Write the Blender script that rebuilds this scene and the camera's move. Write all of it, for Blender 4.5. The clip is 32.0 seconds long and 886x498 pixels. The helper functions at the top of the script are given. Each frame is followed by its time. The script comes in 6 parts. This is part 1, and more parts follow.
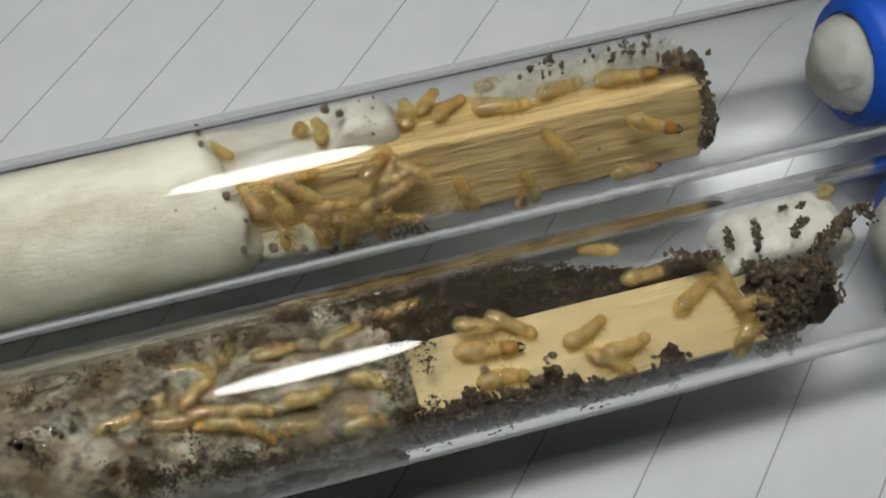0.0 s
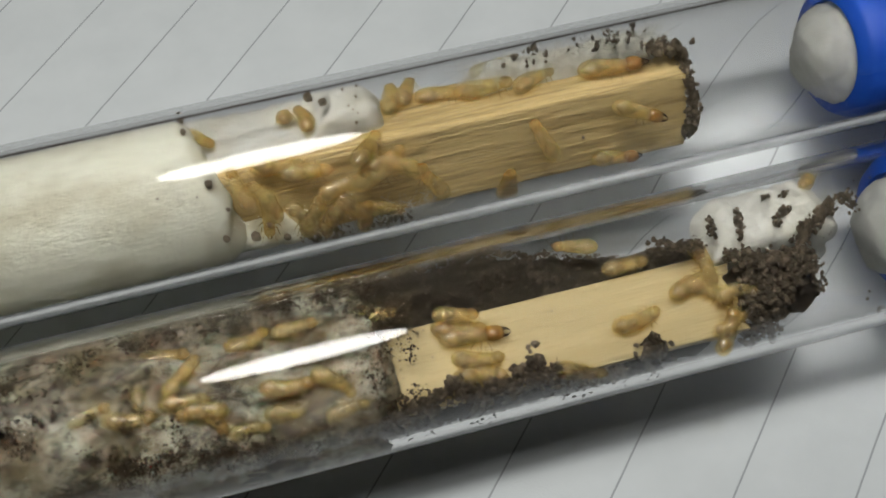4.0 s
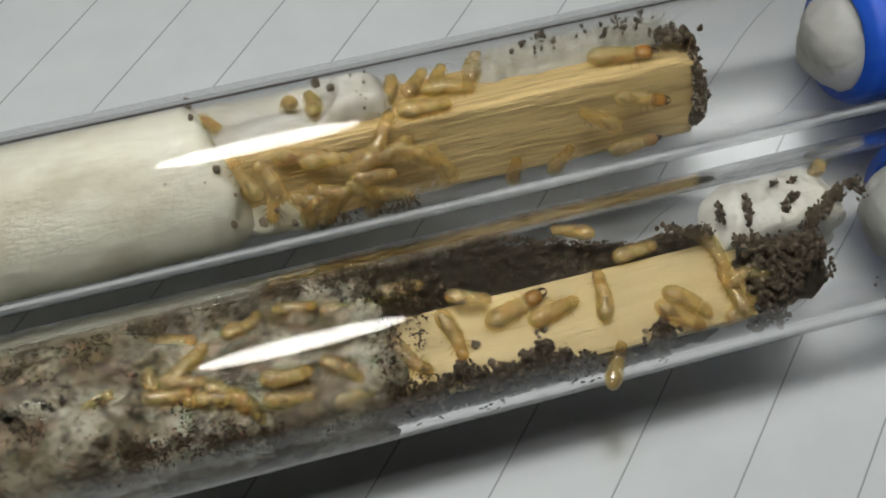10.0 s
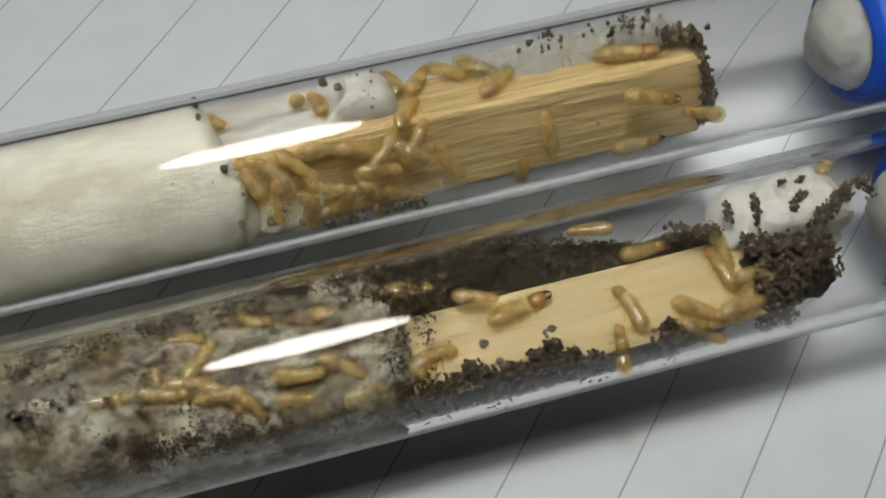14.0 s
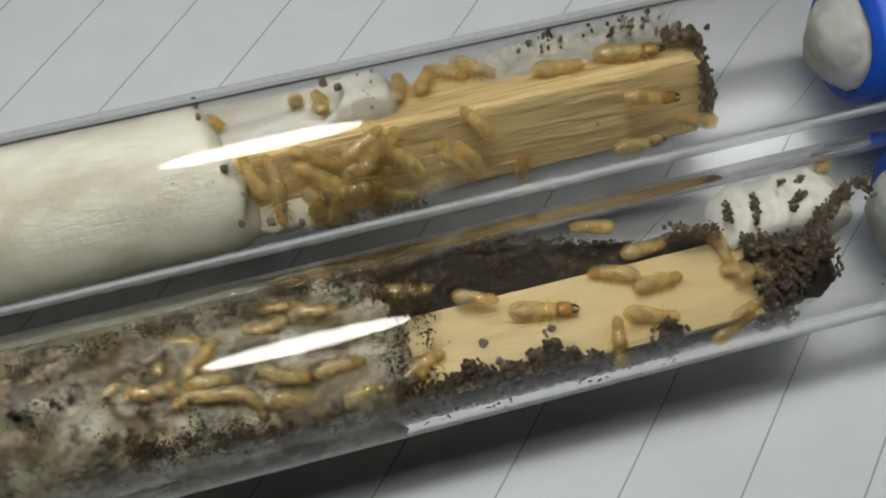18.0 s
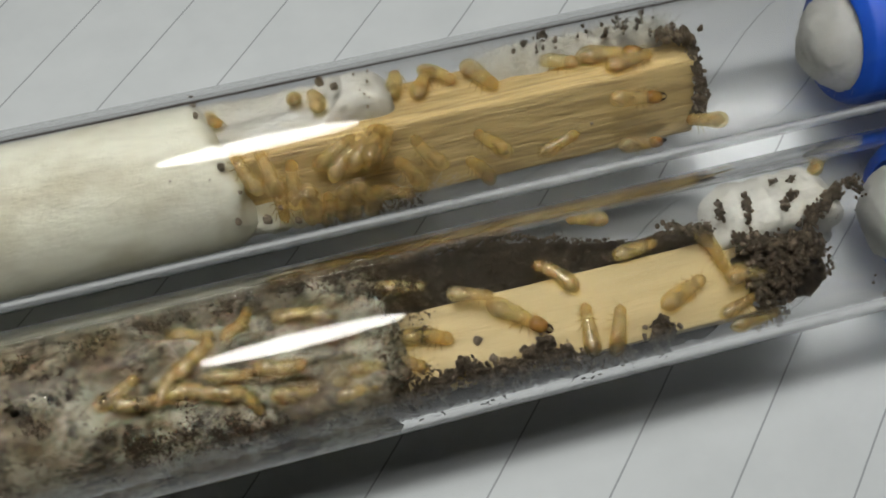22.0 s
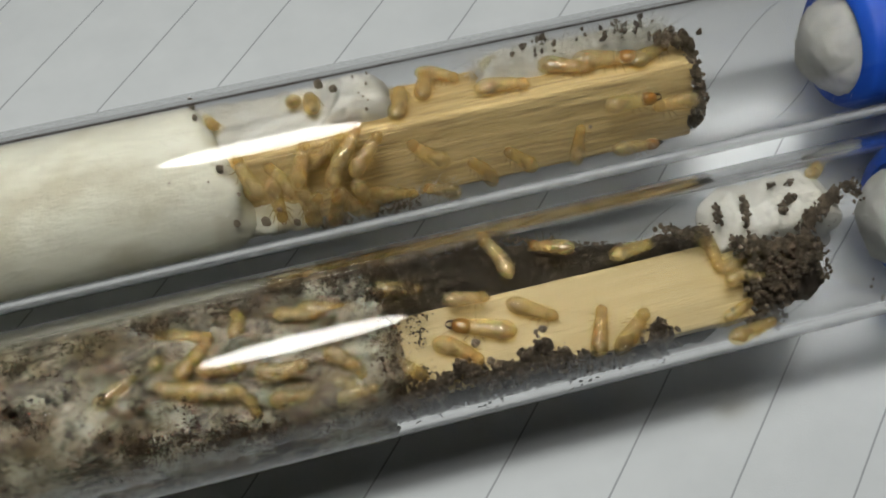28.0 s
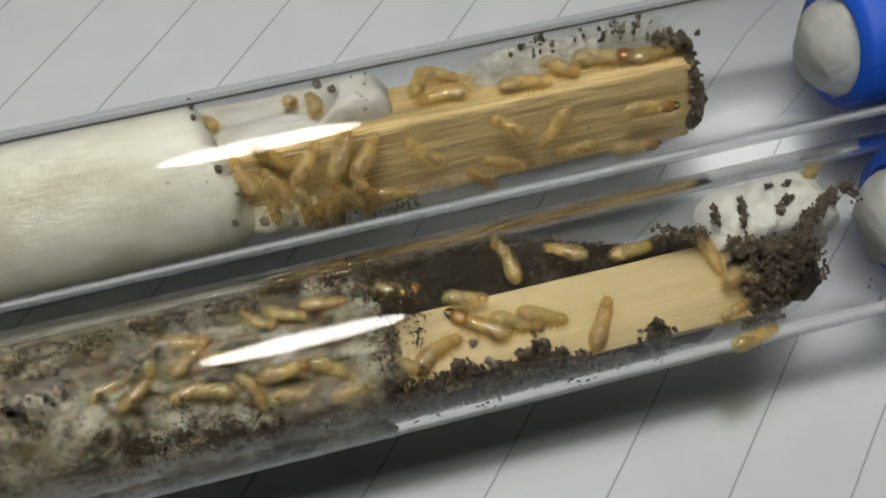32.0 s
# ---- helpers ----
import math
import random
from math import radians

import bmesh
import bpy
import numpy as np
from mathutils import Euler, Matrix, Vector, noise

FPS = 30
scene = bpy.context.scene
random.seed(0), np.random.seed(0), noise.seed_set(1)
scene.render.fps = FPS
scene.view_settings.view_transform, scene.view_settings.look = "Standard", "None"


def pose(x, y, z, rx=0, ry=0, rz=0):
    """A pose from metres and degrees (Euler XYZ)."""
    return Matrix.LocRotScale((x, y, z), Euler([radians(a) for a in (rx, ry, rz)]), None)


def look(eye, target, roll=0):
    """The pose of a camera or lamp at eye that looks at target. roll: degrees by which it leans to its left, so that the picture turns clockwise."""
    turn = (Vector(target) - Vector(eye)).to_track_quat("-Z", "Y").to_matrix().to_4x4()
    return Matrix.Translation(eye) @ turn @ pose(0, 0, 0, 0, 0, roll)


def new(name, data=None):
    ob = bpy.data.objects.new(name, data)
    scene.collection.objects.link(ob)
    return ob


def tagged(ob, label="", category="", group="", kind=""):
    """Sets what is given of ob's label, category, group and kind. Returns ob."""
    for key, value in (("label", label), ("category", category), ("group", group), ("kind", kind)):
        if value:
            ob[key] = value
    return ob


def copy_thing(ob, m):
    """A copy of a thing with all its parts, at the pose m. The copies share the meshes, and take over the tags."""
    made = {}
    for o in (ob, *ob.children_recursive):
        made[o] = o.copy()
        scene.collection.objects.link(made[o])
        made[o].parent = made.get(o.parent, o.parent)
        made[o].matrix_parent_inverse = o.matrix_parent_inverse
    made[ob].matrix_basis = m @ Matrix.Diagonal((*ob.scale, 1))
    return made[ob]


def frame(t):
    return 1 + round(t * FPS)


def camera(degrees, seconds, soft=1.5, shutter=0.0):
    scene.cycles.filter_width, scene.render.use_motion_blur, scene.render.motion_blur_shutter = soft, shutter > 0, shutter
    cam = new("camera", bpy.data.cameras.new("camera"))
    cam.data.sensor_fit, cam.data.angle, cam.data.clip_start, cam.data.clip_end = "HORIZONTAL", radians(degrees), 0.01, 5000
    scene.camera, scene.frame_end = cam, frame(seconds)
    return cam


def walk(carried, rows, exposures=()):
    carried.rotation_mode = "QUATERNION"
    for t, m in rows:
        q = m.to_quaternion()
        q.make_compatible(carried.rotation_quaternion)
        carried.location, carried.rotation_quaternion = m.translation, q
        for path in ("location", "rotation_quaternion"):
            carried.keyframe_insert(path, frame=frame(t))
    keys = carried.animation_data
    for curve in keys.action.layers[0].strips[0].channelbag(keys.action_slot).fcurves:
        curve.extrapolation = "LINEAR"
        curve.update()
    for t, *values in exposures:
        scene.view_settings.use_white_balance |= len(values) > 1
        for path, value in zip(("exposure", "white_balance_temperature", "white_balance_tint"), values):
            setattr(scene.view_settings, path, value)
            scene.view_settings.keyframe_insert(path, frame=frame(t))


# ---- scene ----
MM = 0.001
scene.cycles.caustics_refractive, scene.cycles.caustics_reflective = True, False
cam = camera(50.0, 32.0, soft=1.65)
walk(cam, [
    (0, pose(0.000898, -0.036013, 0.077810, 27.7283, 0.8742, -14.5891)),
    (0.5, pose(0.000929, -0.035989, 0.077758, 27.6924, 0.8282, -14.5831)),
    (1, pose(0.000995, -0.036045, 0.077715, 27.6516, 0.7815, -14.6185)),
    (1.5, pose(0.001005, -0.036058, 0.077719, 27.5512, 0.6622, -14.6824)),
    (2, pose(0.001002, -0.036086, 0.077714, 27.4564, 0.5372, -14.7518)),
    (2.5, pose(0.001069, -0.036096, 0.077736, 27.3394, 0.4431, -14.7926)),
    (3, pose(0.001188, -0.036133, 0.077749, 27.2388, 0.3833, -14.8211)),
    (3.5, pose(0.001323, -0.036170, 0.077699, 27.1695, 0.3374, -14.8382)),
    (5.5, pose(0.001472, -0.036230, 0.077627, 27.0589, 0.3216, -14.9036)),
    (6, pose(0.001436, -0.036285, 0.077583, 27.0123, 0.3149, -14.9257)),
    (6.5, pose(0.001388, -0.036349, 0.077582, 26.9516, 0.3132, -14.9323)),
    (7, pose(0.001282, -0.036370, 0.077573, 26.8837, 0.2816, -14.9163)),
    (7.5, pose(0.001178, -0.036424, 0.077519, 26.8579, 0.2821, -14.9017)),
    (8, pose(0.001057, -0.036483, 0.077448, 26.8448, 0.2838, -14.8935)),
    (8.5, pose(0.000883, -0.036506, 0.077390, 26.8274, 0.2459, -14.8981)),
    (9, pose(0.000716, -0.036522, 0.077357, 26.8140, 0.2056, -14.8841)),
    (9.5, pose(0.000505, -0.036598, 0.077281, 26.8722, 0.1510, -14.8847)),
    (10, pose(0.000359, -0.036711, 0.077189, 26.9613, 0.1463, -14.8761)),
    (10.5, pose(0.000325, -0.036777, 0.077137, 27.0005, 0.2049, -14.8526)),
    (11, pose(0.000298, -0.036751, 0.077141, 26.9782, 0.2526, -14.8331)),
    (11.5, pose(0.000228, -0.036758, 0.077107, 27.0034, 0.2795, -14.8326)),
    (12, pose(0.000104, -0.036743, 0.077084, 27.0172, 0.2626, -14.8484)),
    (12.5, pose(0.000035, -0.036662, 0.077135, 26.9569, 0.2538, -14.8405)),
    (13, pose(0.000015, -0.036596, 0.077178, 26.9047, 0.2721, -14.8313)),
    (13.5, pose(-0.000034, -0.036579, 0.077177, 26.9032, 0.2724, -14.8347)),
    (14, pose(-0.000021, -0.036592, 0.077183, 26.9090, 0.2904, -14.8171)),
    (14.5, pose(-0.000012, -0.036614, 0.077199, 26.9171, 0.3013, -14.8106)),
    (16.5, pose(0.000080, -0.036696, 0.077167, 26.9710, 0.3783, -14.7899)),
    (17, pose(0.000032, -0.036698, 0.077149, 26.9864, 0.3520, -14.8021)),
    (17.5, pose(0.000005, -0.036693, 0.077154, 26.9864, 0.3288, -14.8039)),
    (18, pose(-0.000041, -0.036735, 0.077178, 27.0005, 0.2869, -14.8169)),
    (18.5, pose(-0.000030, -0.036904, 0.077266, 27.0435, 0.2659, -14.8174)),
    (19, pose(-0.000003, -0.036977, 0.077431, 26.9997, 0.2203, -14.8048)),
    (19.5, pose(0.000030, -0.037021, 0.077582, 26.9506, 0.1801, -14.7864)),
    (20, pose(0.000058, -0.037128, 0.077652, 26.9735, 0.1637, -14.7668)),
    (20.5, pose(0.000000, -0.037177, 0.077679, 26.9991, 0.1009, -14.7765)),
    (21, pose(-0.000035, -0.037221, 0.077686, 27.0287, 0.0543, -14.7751)),
    (21.5, pose(-0.000049, -0.037239, 0.077686, 27.0416, 0.0351, -14.7765)),
    (22, pose(-0.000059, -0.037231, 0.077683, 27.0417, 0.0226, -14.7846)),
    (22.5, pose(-0.000052, -0.037229, 0.077694, 27.0396, 0.0193, -14.7862)),
    (23, pose(-0.000056, -0.037232, 0.077698, 27.0428, 0.0126, -14.7844)),
    (23.5, pose(-0.000056, -0.037260, 0.077687, 27.0673, 0.0177, -14.7851)),
    (24, pose(-0.000036, -0.037286, 0.077694, 27.0816, 0.0336, -14.7836)),
    (24.5, pose(-0.000032, -0.037272, 0.077742, 27.0642, 0.0244, -14.7841)),
    (25, pose(-0.000049, -0.037276, 0.077759, 27.0841, -0.0002, -14.7838)),
    (25.5, pose(0.000005, -0.037320, 0.077730, 27.1341, 0.0075, -14.7466)),
    (27.5, pose(0.000201, -0.037214, 0.077790, 27.0869, 0.0293, -14.6058)),
    (28, pose(0.000260, -0.037336, 0.077759, 27.1833, 0.0657, -14.5632)),
    (28.5, pose(0.000281, -0.037394, 0.077726, 27.2384, 0.0707, -14.5368)),
    (29, pose(0.000313, -0.037391, 0.077725, 27.2452, 0.0683, -14.5026)),
    (29.5, pose(0.000345, -0.037368, 0.077734, 27.2330, 0.0695, -14.4746)),
    (30, pose(0.000344, -0.037366, 0.077746, 27.2239, 0.0587, -14.4759)),
    (30.5, pose(0.000359, -0.037417, 0.077782, 27.2291, 0.0618, -14.4863)),
    (31, pose(0.000378, -0.037483, 0.077796, 27.2559, 0.0674, -14.4813)),
    (31.5, pose(0.000373, -0.037499, 0.077793, 27.2641, 0.0480, -14.4804)),
    (32, pose(0.000385, -0.037467, 0.077837, 27.2244, 0.0223, -14.4749)),
], exposures=[(0.0, 0.0), (32.0, 0.0)])

# ---- world and light ----
world = bpy.data.worlds.new("room_air")
scene.world = world
world.use_nodes = True
world.node_tree.nodes["Background"].inputs["Color"].default_value = (0.80, 0.88, 1.0, 1)
world.node_tree.nodes["Background"].inputs["Strength"].default_value = 0.003


def area_lamp(name, m, power, sx, sy, colour, shape="ELLIPSE"):
    data = bpy.data.lights.new(name, "AREA")
    data.shape, data.size, data.size_y = shape, sx, sy
    data.energy, data.color = power, colour
    ob = new(name, data)
    ob.matrix_world = m
    return ob


# the desk lamp above the tubes: one wide light, plus an added small one
area_lamp("lamp_diffuser", pose(-0.013, -0.004, 0.220), 0.178, 0.060, 0.066, (1.0, 0.985, 0.938))
small_lamp = area_lamp("lamp_bulb", pose(-0.013, -0.004, 0.222), 0.162, 0.022, 0.022, (1.0, 0.985, 0.938))
small_lamp.data.cycles.use_multiple_importance_sampling = False
# weak overhead fill, added to lift the shadows; no such lamp is known
area_lamp("ceiling_lamp", look((0.05, -0.10, 1.70), (0.0, 0.0, 0.0)), 0.05, 1.4, 1.4, (0.95, 0.96, 1.0), "RECTANGLE")


# ---- materials ----
class Nodes:
    """A short way to write a node material."""

    def __init__(self, name):
        self.mat = bpy.data.materials.new(name)
        self.mat.use_nodes = True
        self.tree = self.mat.node_tree
        self.bsdf = self.tree.nodes["Principled BSDF"]
        self.out = self.tree.nodes["Material Output"]

    def add(self, kind, **values):
        node = self.tree.nodes.new(kind)
        for key, value in values.items():
            if key == "operation":
                node.operation = value
            elif key == "blend_type":
                node.blend_type = value
            elif key == "data_type":
                node.data_type = value
            elif key == "noise_dimensions":
                node.noise_dimensions = value
            elif key == "feature":
                node.feature = value
            else:
                node.inputs[key].default_value = value
        return node

    def link(self, a, b):
        self.tree.links.new(a, b)

    def coords(self, scale=(1, 1, 1), source="Object"):
        tc, mp = self.add("ShaderNodeTexCoord"), self.add("ShaderNodeMapping")
        mp.inputs["Scale"].default_value = scale
        self.link(tc.outputs[source], mp.inputs["Vector"])
        return mp.outputs["Vector"]

    def noise(self, scale, detail=4.0, rough=0.55, vec=None):
        n = self.add("ShaderNodeTexNoise", Scale=scale, Detail=detail, Roughness=rough)
        if vec is not None:
            self.link(vec, n.inputs["Vector"])
        return n.outputs["Fac"]

    def ramp(self, fac, stops):
        r = self.add("ShaderNodeValToRGB")
        while len(r.color_ramp.elements) < len(stops):
            r.color_ramp.elements.new(0.5)
        for e, (at, c) in zip(r.color_ramp.elements, stops):
            e.position, e.color = at, (*c, 1)
        self.link(fac, r.inputs["Fac"])
        return r.outputs["Color"]

    def mix(self, fac, a, b, blend="MIX"):
        m = self.add("ShaderNodeMix", data_type="RGBA", blend_type=blend)
        for sock, v in ((m.inputs[0], fac), (m.inputs[6], a), (m.inputs[7], b)):
            if isinstance(v, (int, float)):
                sock.default_value = v
            elif isinstance(v, tuple):
                sock.default_value = (*v, 1)
            else:
                self.link(v, sock)
        return m.outputs[2]

    def math(self, op, a, b=0.0):
        m = self.add("ShaderNodeMath", operation=op)
        for sock, v in zip(m.inputs, (a, b)):
            if isinstance(v, (int, float)):
                sock.default_value = v
            else:
                self.link(v, sock)
        return m.outputs[0]

    def bump(self, height, strength, distance):
        b = self.add("ShaderNodeBump", Strength=strength, Distance=distance)
        self.link(height, b.inputs["Height"])
        self.link(b.outputs["Normal"], self.bsdf.inputs["Normal"])

    def colour(self, c):
        if isinstance(c, tuple):
            self.bsdf.inputs["Base Color"].default_value = (*c, 1)
        else:
            self.link(c, self.bsdf.inputs["Base Color"])

    def set(self, **values):
        for key, value in values.items():
            self.bsdf.inputs[key.replace("_", " ")].default_value = value


def paper_material():
    n = Nodes("ruled_paper")
    tc, sep = n.add("ShaderNodeTexCoord"), n.add("ShaderNodeSeparateXYZ")
    n.link(tc.outputs["Object"], sep.inputs[0])
    a = radians(45.846)
    wob = n.math("MULTIPLY", n.math("SUBTRACT", n.noise(60.0, 2.0), 0.5), 0.00012)
    across = n.math("ADD", n.math("MULTIPLY", sep.outputs["X"], -math.sin(a)), n.math("MULTIPLY", sep.outputs["Y"], math.cos(a)))
    across = n.math("ADD", across, wob)
    cell = n.math("FRACT", n.math("DIVIDE", n.math("SUBTRACT", across, 0.06973), 0.009460))
    off = n.math("MULTIPLY", n.math("ABSOLUTE", n.math("SUBTRACT", cell, 0.5)), 0.009460)
    ink = n.math("LESS_THAN", off, 0.00009)
    grain = n.noise(2500.0, 3.0)
    ink = n.math("MULTIPLY", ink, n.ramp(grain, [(0.25, (0.7,) * 3), (0.6, (1.0,) * 3)]))
    blot = n.noise(45.0, 3.0)
    base = n.ramp(blot, [(0.3, (0.71, 0.755, 0.775)), (0.7, (0.765, 0.81, 0.83))])
    n.colour(n.mix(ink, base, (0.38, 0.41, 0.44)))
    n.set(Roughness=0.72)
    n.bump(n.noise(1400.0, 5.0), 0.25, 0.00008)
    return n.mat


def glass_material():
    n = Nodes("clear_glass")
    g = n.add("ShaderNodeBsdfGlass", IOR=1.47, Roughness=0.0)
    g.inputs["Color"].default_value = (0.957, 0.957, 0.957, 1)
    b = n.add("ShaderNodeBump", Strength=0.02, Distance=0.0002)
    n.link(n.noise(1.0, 3.0, 0.6, n.coords((40, 700, 700))), b.inputs["Height"])
    n.link(b.outputs["Normal"], g.inputs["Normal"])
    n.link(g.outputs[0], n.out.inputs["Surface"])
    return n.mat


def wood_material(name, pale, deep, streak, strength):
    """Sawn pine: long pale bands, fine dark pores and raised fibres along x."""
    n = Nodes(name)
    band = n.noise(1.0, 4.0, 0.6, n.coords((35, 900, 900)))
    fibre = n.noise(1.0, 5.0, 0.65, n.coords((130, 3200, 3200)))
    pore = n.noise(1.0, 2.0, 0.5, n.coords((380, 7000, 7000)))
    c = n.ramp(band, [(0.30, deep), (0.5, pale), (0.72, tuple(min(1, v * 1.14) for v in pale))])
    c = n.mix(n.math("MULTIPLY", n.ramp(fibre, [(0.36, (1.0,) * 3), (0.52, (0.0,) * 3)]), strength), c, streak)
    c = n.mix(n.math("MULTIPLY", n.ramp(pore, [(0.34, (1.0,) * 3), (0.44, (0.0,) * 3)]), strength * 0.8), c, streak)
    n.colour(c)
    n.set(Roughness=0.55)
    n.bump(n.math("ADD", n.math("MULTIPLY", band, 0.6), n.math("ADD", fibre, n.math("MULTIPLY", pore, 0.4))), 0.35 + strength * 0.6, 0.00035)
    return n.mat


def cotton_material(name, clean, stain, amount, speck, wet=0.85, thin=0.0, relief=0.35):
    n = Nodes(name)
    big = n.noise(230.0, 3.0, 0.6, n.coords((0.6, 1, 1)))
    mid = n.noise(700.0, 4.0, 0.65, n.coords((0.6, 1, 1)))
    small = n.noise(2600.0, 4.0, 0.65, n.coords((0.7, 1, 1)))
    fibre = n.noise(1.0, 4.0, 0.7, n.coords((500, 2600, 2600)))
    c = n.mix(n.math("MULTIPLY", n.ramp(big, [(0.44, (0.0,) * 3), (0.66, (1.0,) * 3)]), amount), clean, stain)
    if speck:
        brown = n.math("MULTIPLY", n.ramp(mid, [(0.46, (0.0,) * 3), (0.55, (1.0,) * 3)]), n.math("ADD", 0.1, n.math("MULTIPLY", big, 1.4)))
        c = n.mix(n.math("MULTIPLY", brown, speck), c, (0.12, 0.078, 0.034))
        dark = n.math("MULTIPLY", n.ramp(big, [(0.36, (0.2,) * 3), (0.55, (1.0,) * 3)]), n.ramp(small, [(0.50, (0.0,) * 3), (0.57, (1.0,) * 3)]))
        c = n.mix(n.math("MULTIPLY", dark, speck), c, (0.05, 0.033, 0.017))
    c = n.mix(n.math("MULTIPLY", n.ramp(fibre, [(0.38, (1.0,) * 3), (0.56, (0.0,) * 3)]), 0.18), c, (0.42, 0.39, 0.30))
    n.colour(c)
    n.set(Roughness=wet, Subsurface_Weight=0.25, Subsurface_Scale=0.0010)
    n.bsdf.inputs["Subsurface Radius"].default_value = (1.0, 0.95, 0.85)
    n.bump(n.math("ADD", small, n.math("ADD", fibre, n.math("MULTIPLY", mid, 2.0))), relief, 0.0003)
    if thin:
        # light that seeps through the loose fibres
        t, m = n.add("ShaderNodeBsdfTranslucent"), n.add("ShaderNodeMixShader")
        n.link(c, t.inputs["Color"])
        m.inputs[0].default_value = thin
        n.link(n.bsdf.outputs[0], m.inputs[1])
        n.link(t.outputs[0], m.inputs[2])
        n.link(m.outputs[0], n.out.inputs["Surface"])
    return n.mat


def soiled_material():
    """Wet cotton with cloudy brown stains and ragged dark clots of soil."""
    n = Nodes("soiled_cotton")
    at = n.coords((0.85, 1, 1))
    cloud = n.noise(330.0, 4.0, 0.62, at)
    patchy = n.noise(950.0, 5.0, 0.68, at)
    fine = n.noise(2600.0, 5.0, 0.72, at)
    where = n.noise(300.0, 3.0, 0.6, n.coords((0.8, 1, 1.2)))
    c = n.mix(n.ramp(cloud, [(0.40, (0.0,) * 3), (0.60, (0.9,) * 3)]), (0.34, 0.325, 0.245), (0.125, 0.090, 0.038))
    c = n.mix(n.ramp(patchy, [(0.50, (0.0,) * 3), (0.64, (0.85,) * 3)]), c, (0.072, 0.048, 0.019))
    clot = n.math("ADD", n.math("MULTIPLY", where, 0.9), n.math("MULTIPLY", fine, 0.75))
    c = n.mix(n.ramp(clot, [(0.82, (0.0,) * 3), (0.96, (0.85,) * 3)]), c, (0.036, 0.025, 0.013))
    n.colour(c)
    n.set(Roughness=0.42, Subsurface_Weight=0.35, Subsurface_Scale=0.0010, Specular_IOR_Level=0.5)
    n.bump(n.math("ADD", fine, n.math("MULTIPLY", patchy, 2.0)), 0.35, 0.0003)
    return n.mat


def soil_material():
    n = Nodes("frass")
    r = n.add("ShaderNodeNewGeometry").outputs["Random Per Island"]
    c = n.ramp(r, [(0.0, (0.035, 0.025, 0.014)), (0.6, (0.105, 0.076, 0.044)), (0.9, (0.24, 0.185, 0.12)), (1.0, (0.48, 0.41, 0.31))])
    n.colour(n.mix(0.45, c, n.ramp(n.noise(2200.0, 4.0), [(0.3, (0.028, 0.020, 0.011)), (0.7, (0.25, 0.19, 0.12))])))
    n.set(Roughness=0.5, Specular_IOR_Level=0.6)
    n.bump(n.noise(5000.0, 3.0), 0.8, 0.00015)
    return n.mat


def body_material(name, base, deep, rough=0.28, sub=0.5, clear=0.0):
    """Moist insect skin: a milky body, part of it see-through, under a wet gloss."""
    n = Nodes(name)
    f = n.noise(1500.0, 4.0, 0.6)
    info = n.add("ShaderNodeObjectInfo").outputs["Random"]
    c = n.ramp(f, [(0.36, deep), (0.62, base)])
    n.colour(n.mix(n.math("MULTIPLY", info, 0.30), c, deep))
    n.set(Roughness=0.5, Subsurface_Weight=sub, Subsurface_Scale=0.0012, Specular_IOR_Level=0.2)
    n.bsdf.inputs["Subsurface Radius"].default_value = (1.0, 0.6, 0.25)
    b = n.add("ShaderNodeBump", Strength=0.10, Distance=0.00010)
    n.link(n.noise(2200.0, 2.0), b.inputs["Height"])
    gloss, top = n.add("ShaderNodeBsdfGlossy", Roughness=rough), n.add("ShaderNodeMixShader")
    n.link(b.outputs["Normal"], gloss.inputs["Normal"])
    t, m = n.add("ShaderNodeBsdfTransparent"), n.add("ShaderNodeMixShader")
    t.inputs["Color"].default_value = (1.0, 0.93, 0.71, 1)
    m.inputs[0].default_value = clear
    n.link(n.bsdf.outputs[0], m.inputs[1])
    n.link(t.outputs[0], m.inputs[2])
    top.inputs[0].default_value = 0.105
    n.link(m.outputs[0], top.inputs[1])
    n.link(gloss.outputs[0], top.inputs[2])
    n.link(top.outputs[0], n.out.inputs["Surface"])
    return n.mat


def plain_material(name, a, b, scale, rough, bump=0.2, depth=0.001, shine=0.5):
    n = Nodes(name)
    f = n.noise(scale, 5.0, 0.6)
    n.colour(n.ramp(f, [(0.3, a), (0.7, b)]))
    n.set(Roughness=rough, Specular_IOR_Level=shine)
    n.bump(f, bump, depth)
    return n.mat


PAPER = paper_material()
GLASS = glass_material()
WOOD = wood_material("pale_pine", (0.60, 0.455, 0.205), (0.47, 0.335, 0.125), (0.22, 0.142, 0.05), 0.58)
WOOD_SMOOTH = wood_material("smooth_pine", (0.50, 0.40, 0.20), (0.465, 0.36, 0.165), (0.38, 0.27, 0.115), 0.05)
COTTON = cotton_material("clean_cotton", (0.88, 0.885, 0.755), (0.64, 0.615, 0.48), 0.95, 0.0, thin=0.30, relief=0.45)
COTTON_DIRTY = soiled_material()
COTTON_WHITE = cotton_material("white_cotton", (0.68, 0.685, 0.63), (0.52, 0.51, 0.43), 0.9, 0.0, thin=0.14, relief=0.55)
COTTON_WET = cotton_material("wet_cotton", (0.62, 0.63, 0.60), (0.52, 0.53, 0.49), 0.8, 0.0, 0.5, thin=0.30, relief=0.25)
FRASS = soil_material()
SOIL = plain_material("brown_soil", (0.022, 0.013, 0.005), (0.095, 0.060, 0.024), 1500.0, 0.55, 0.5, 0.0002)
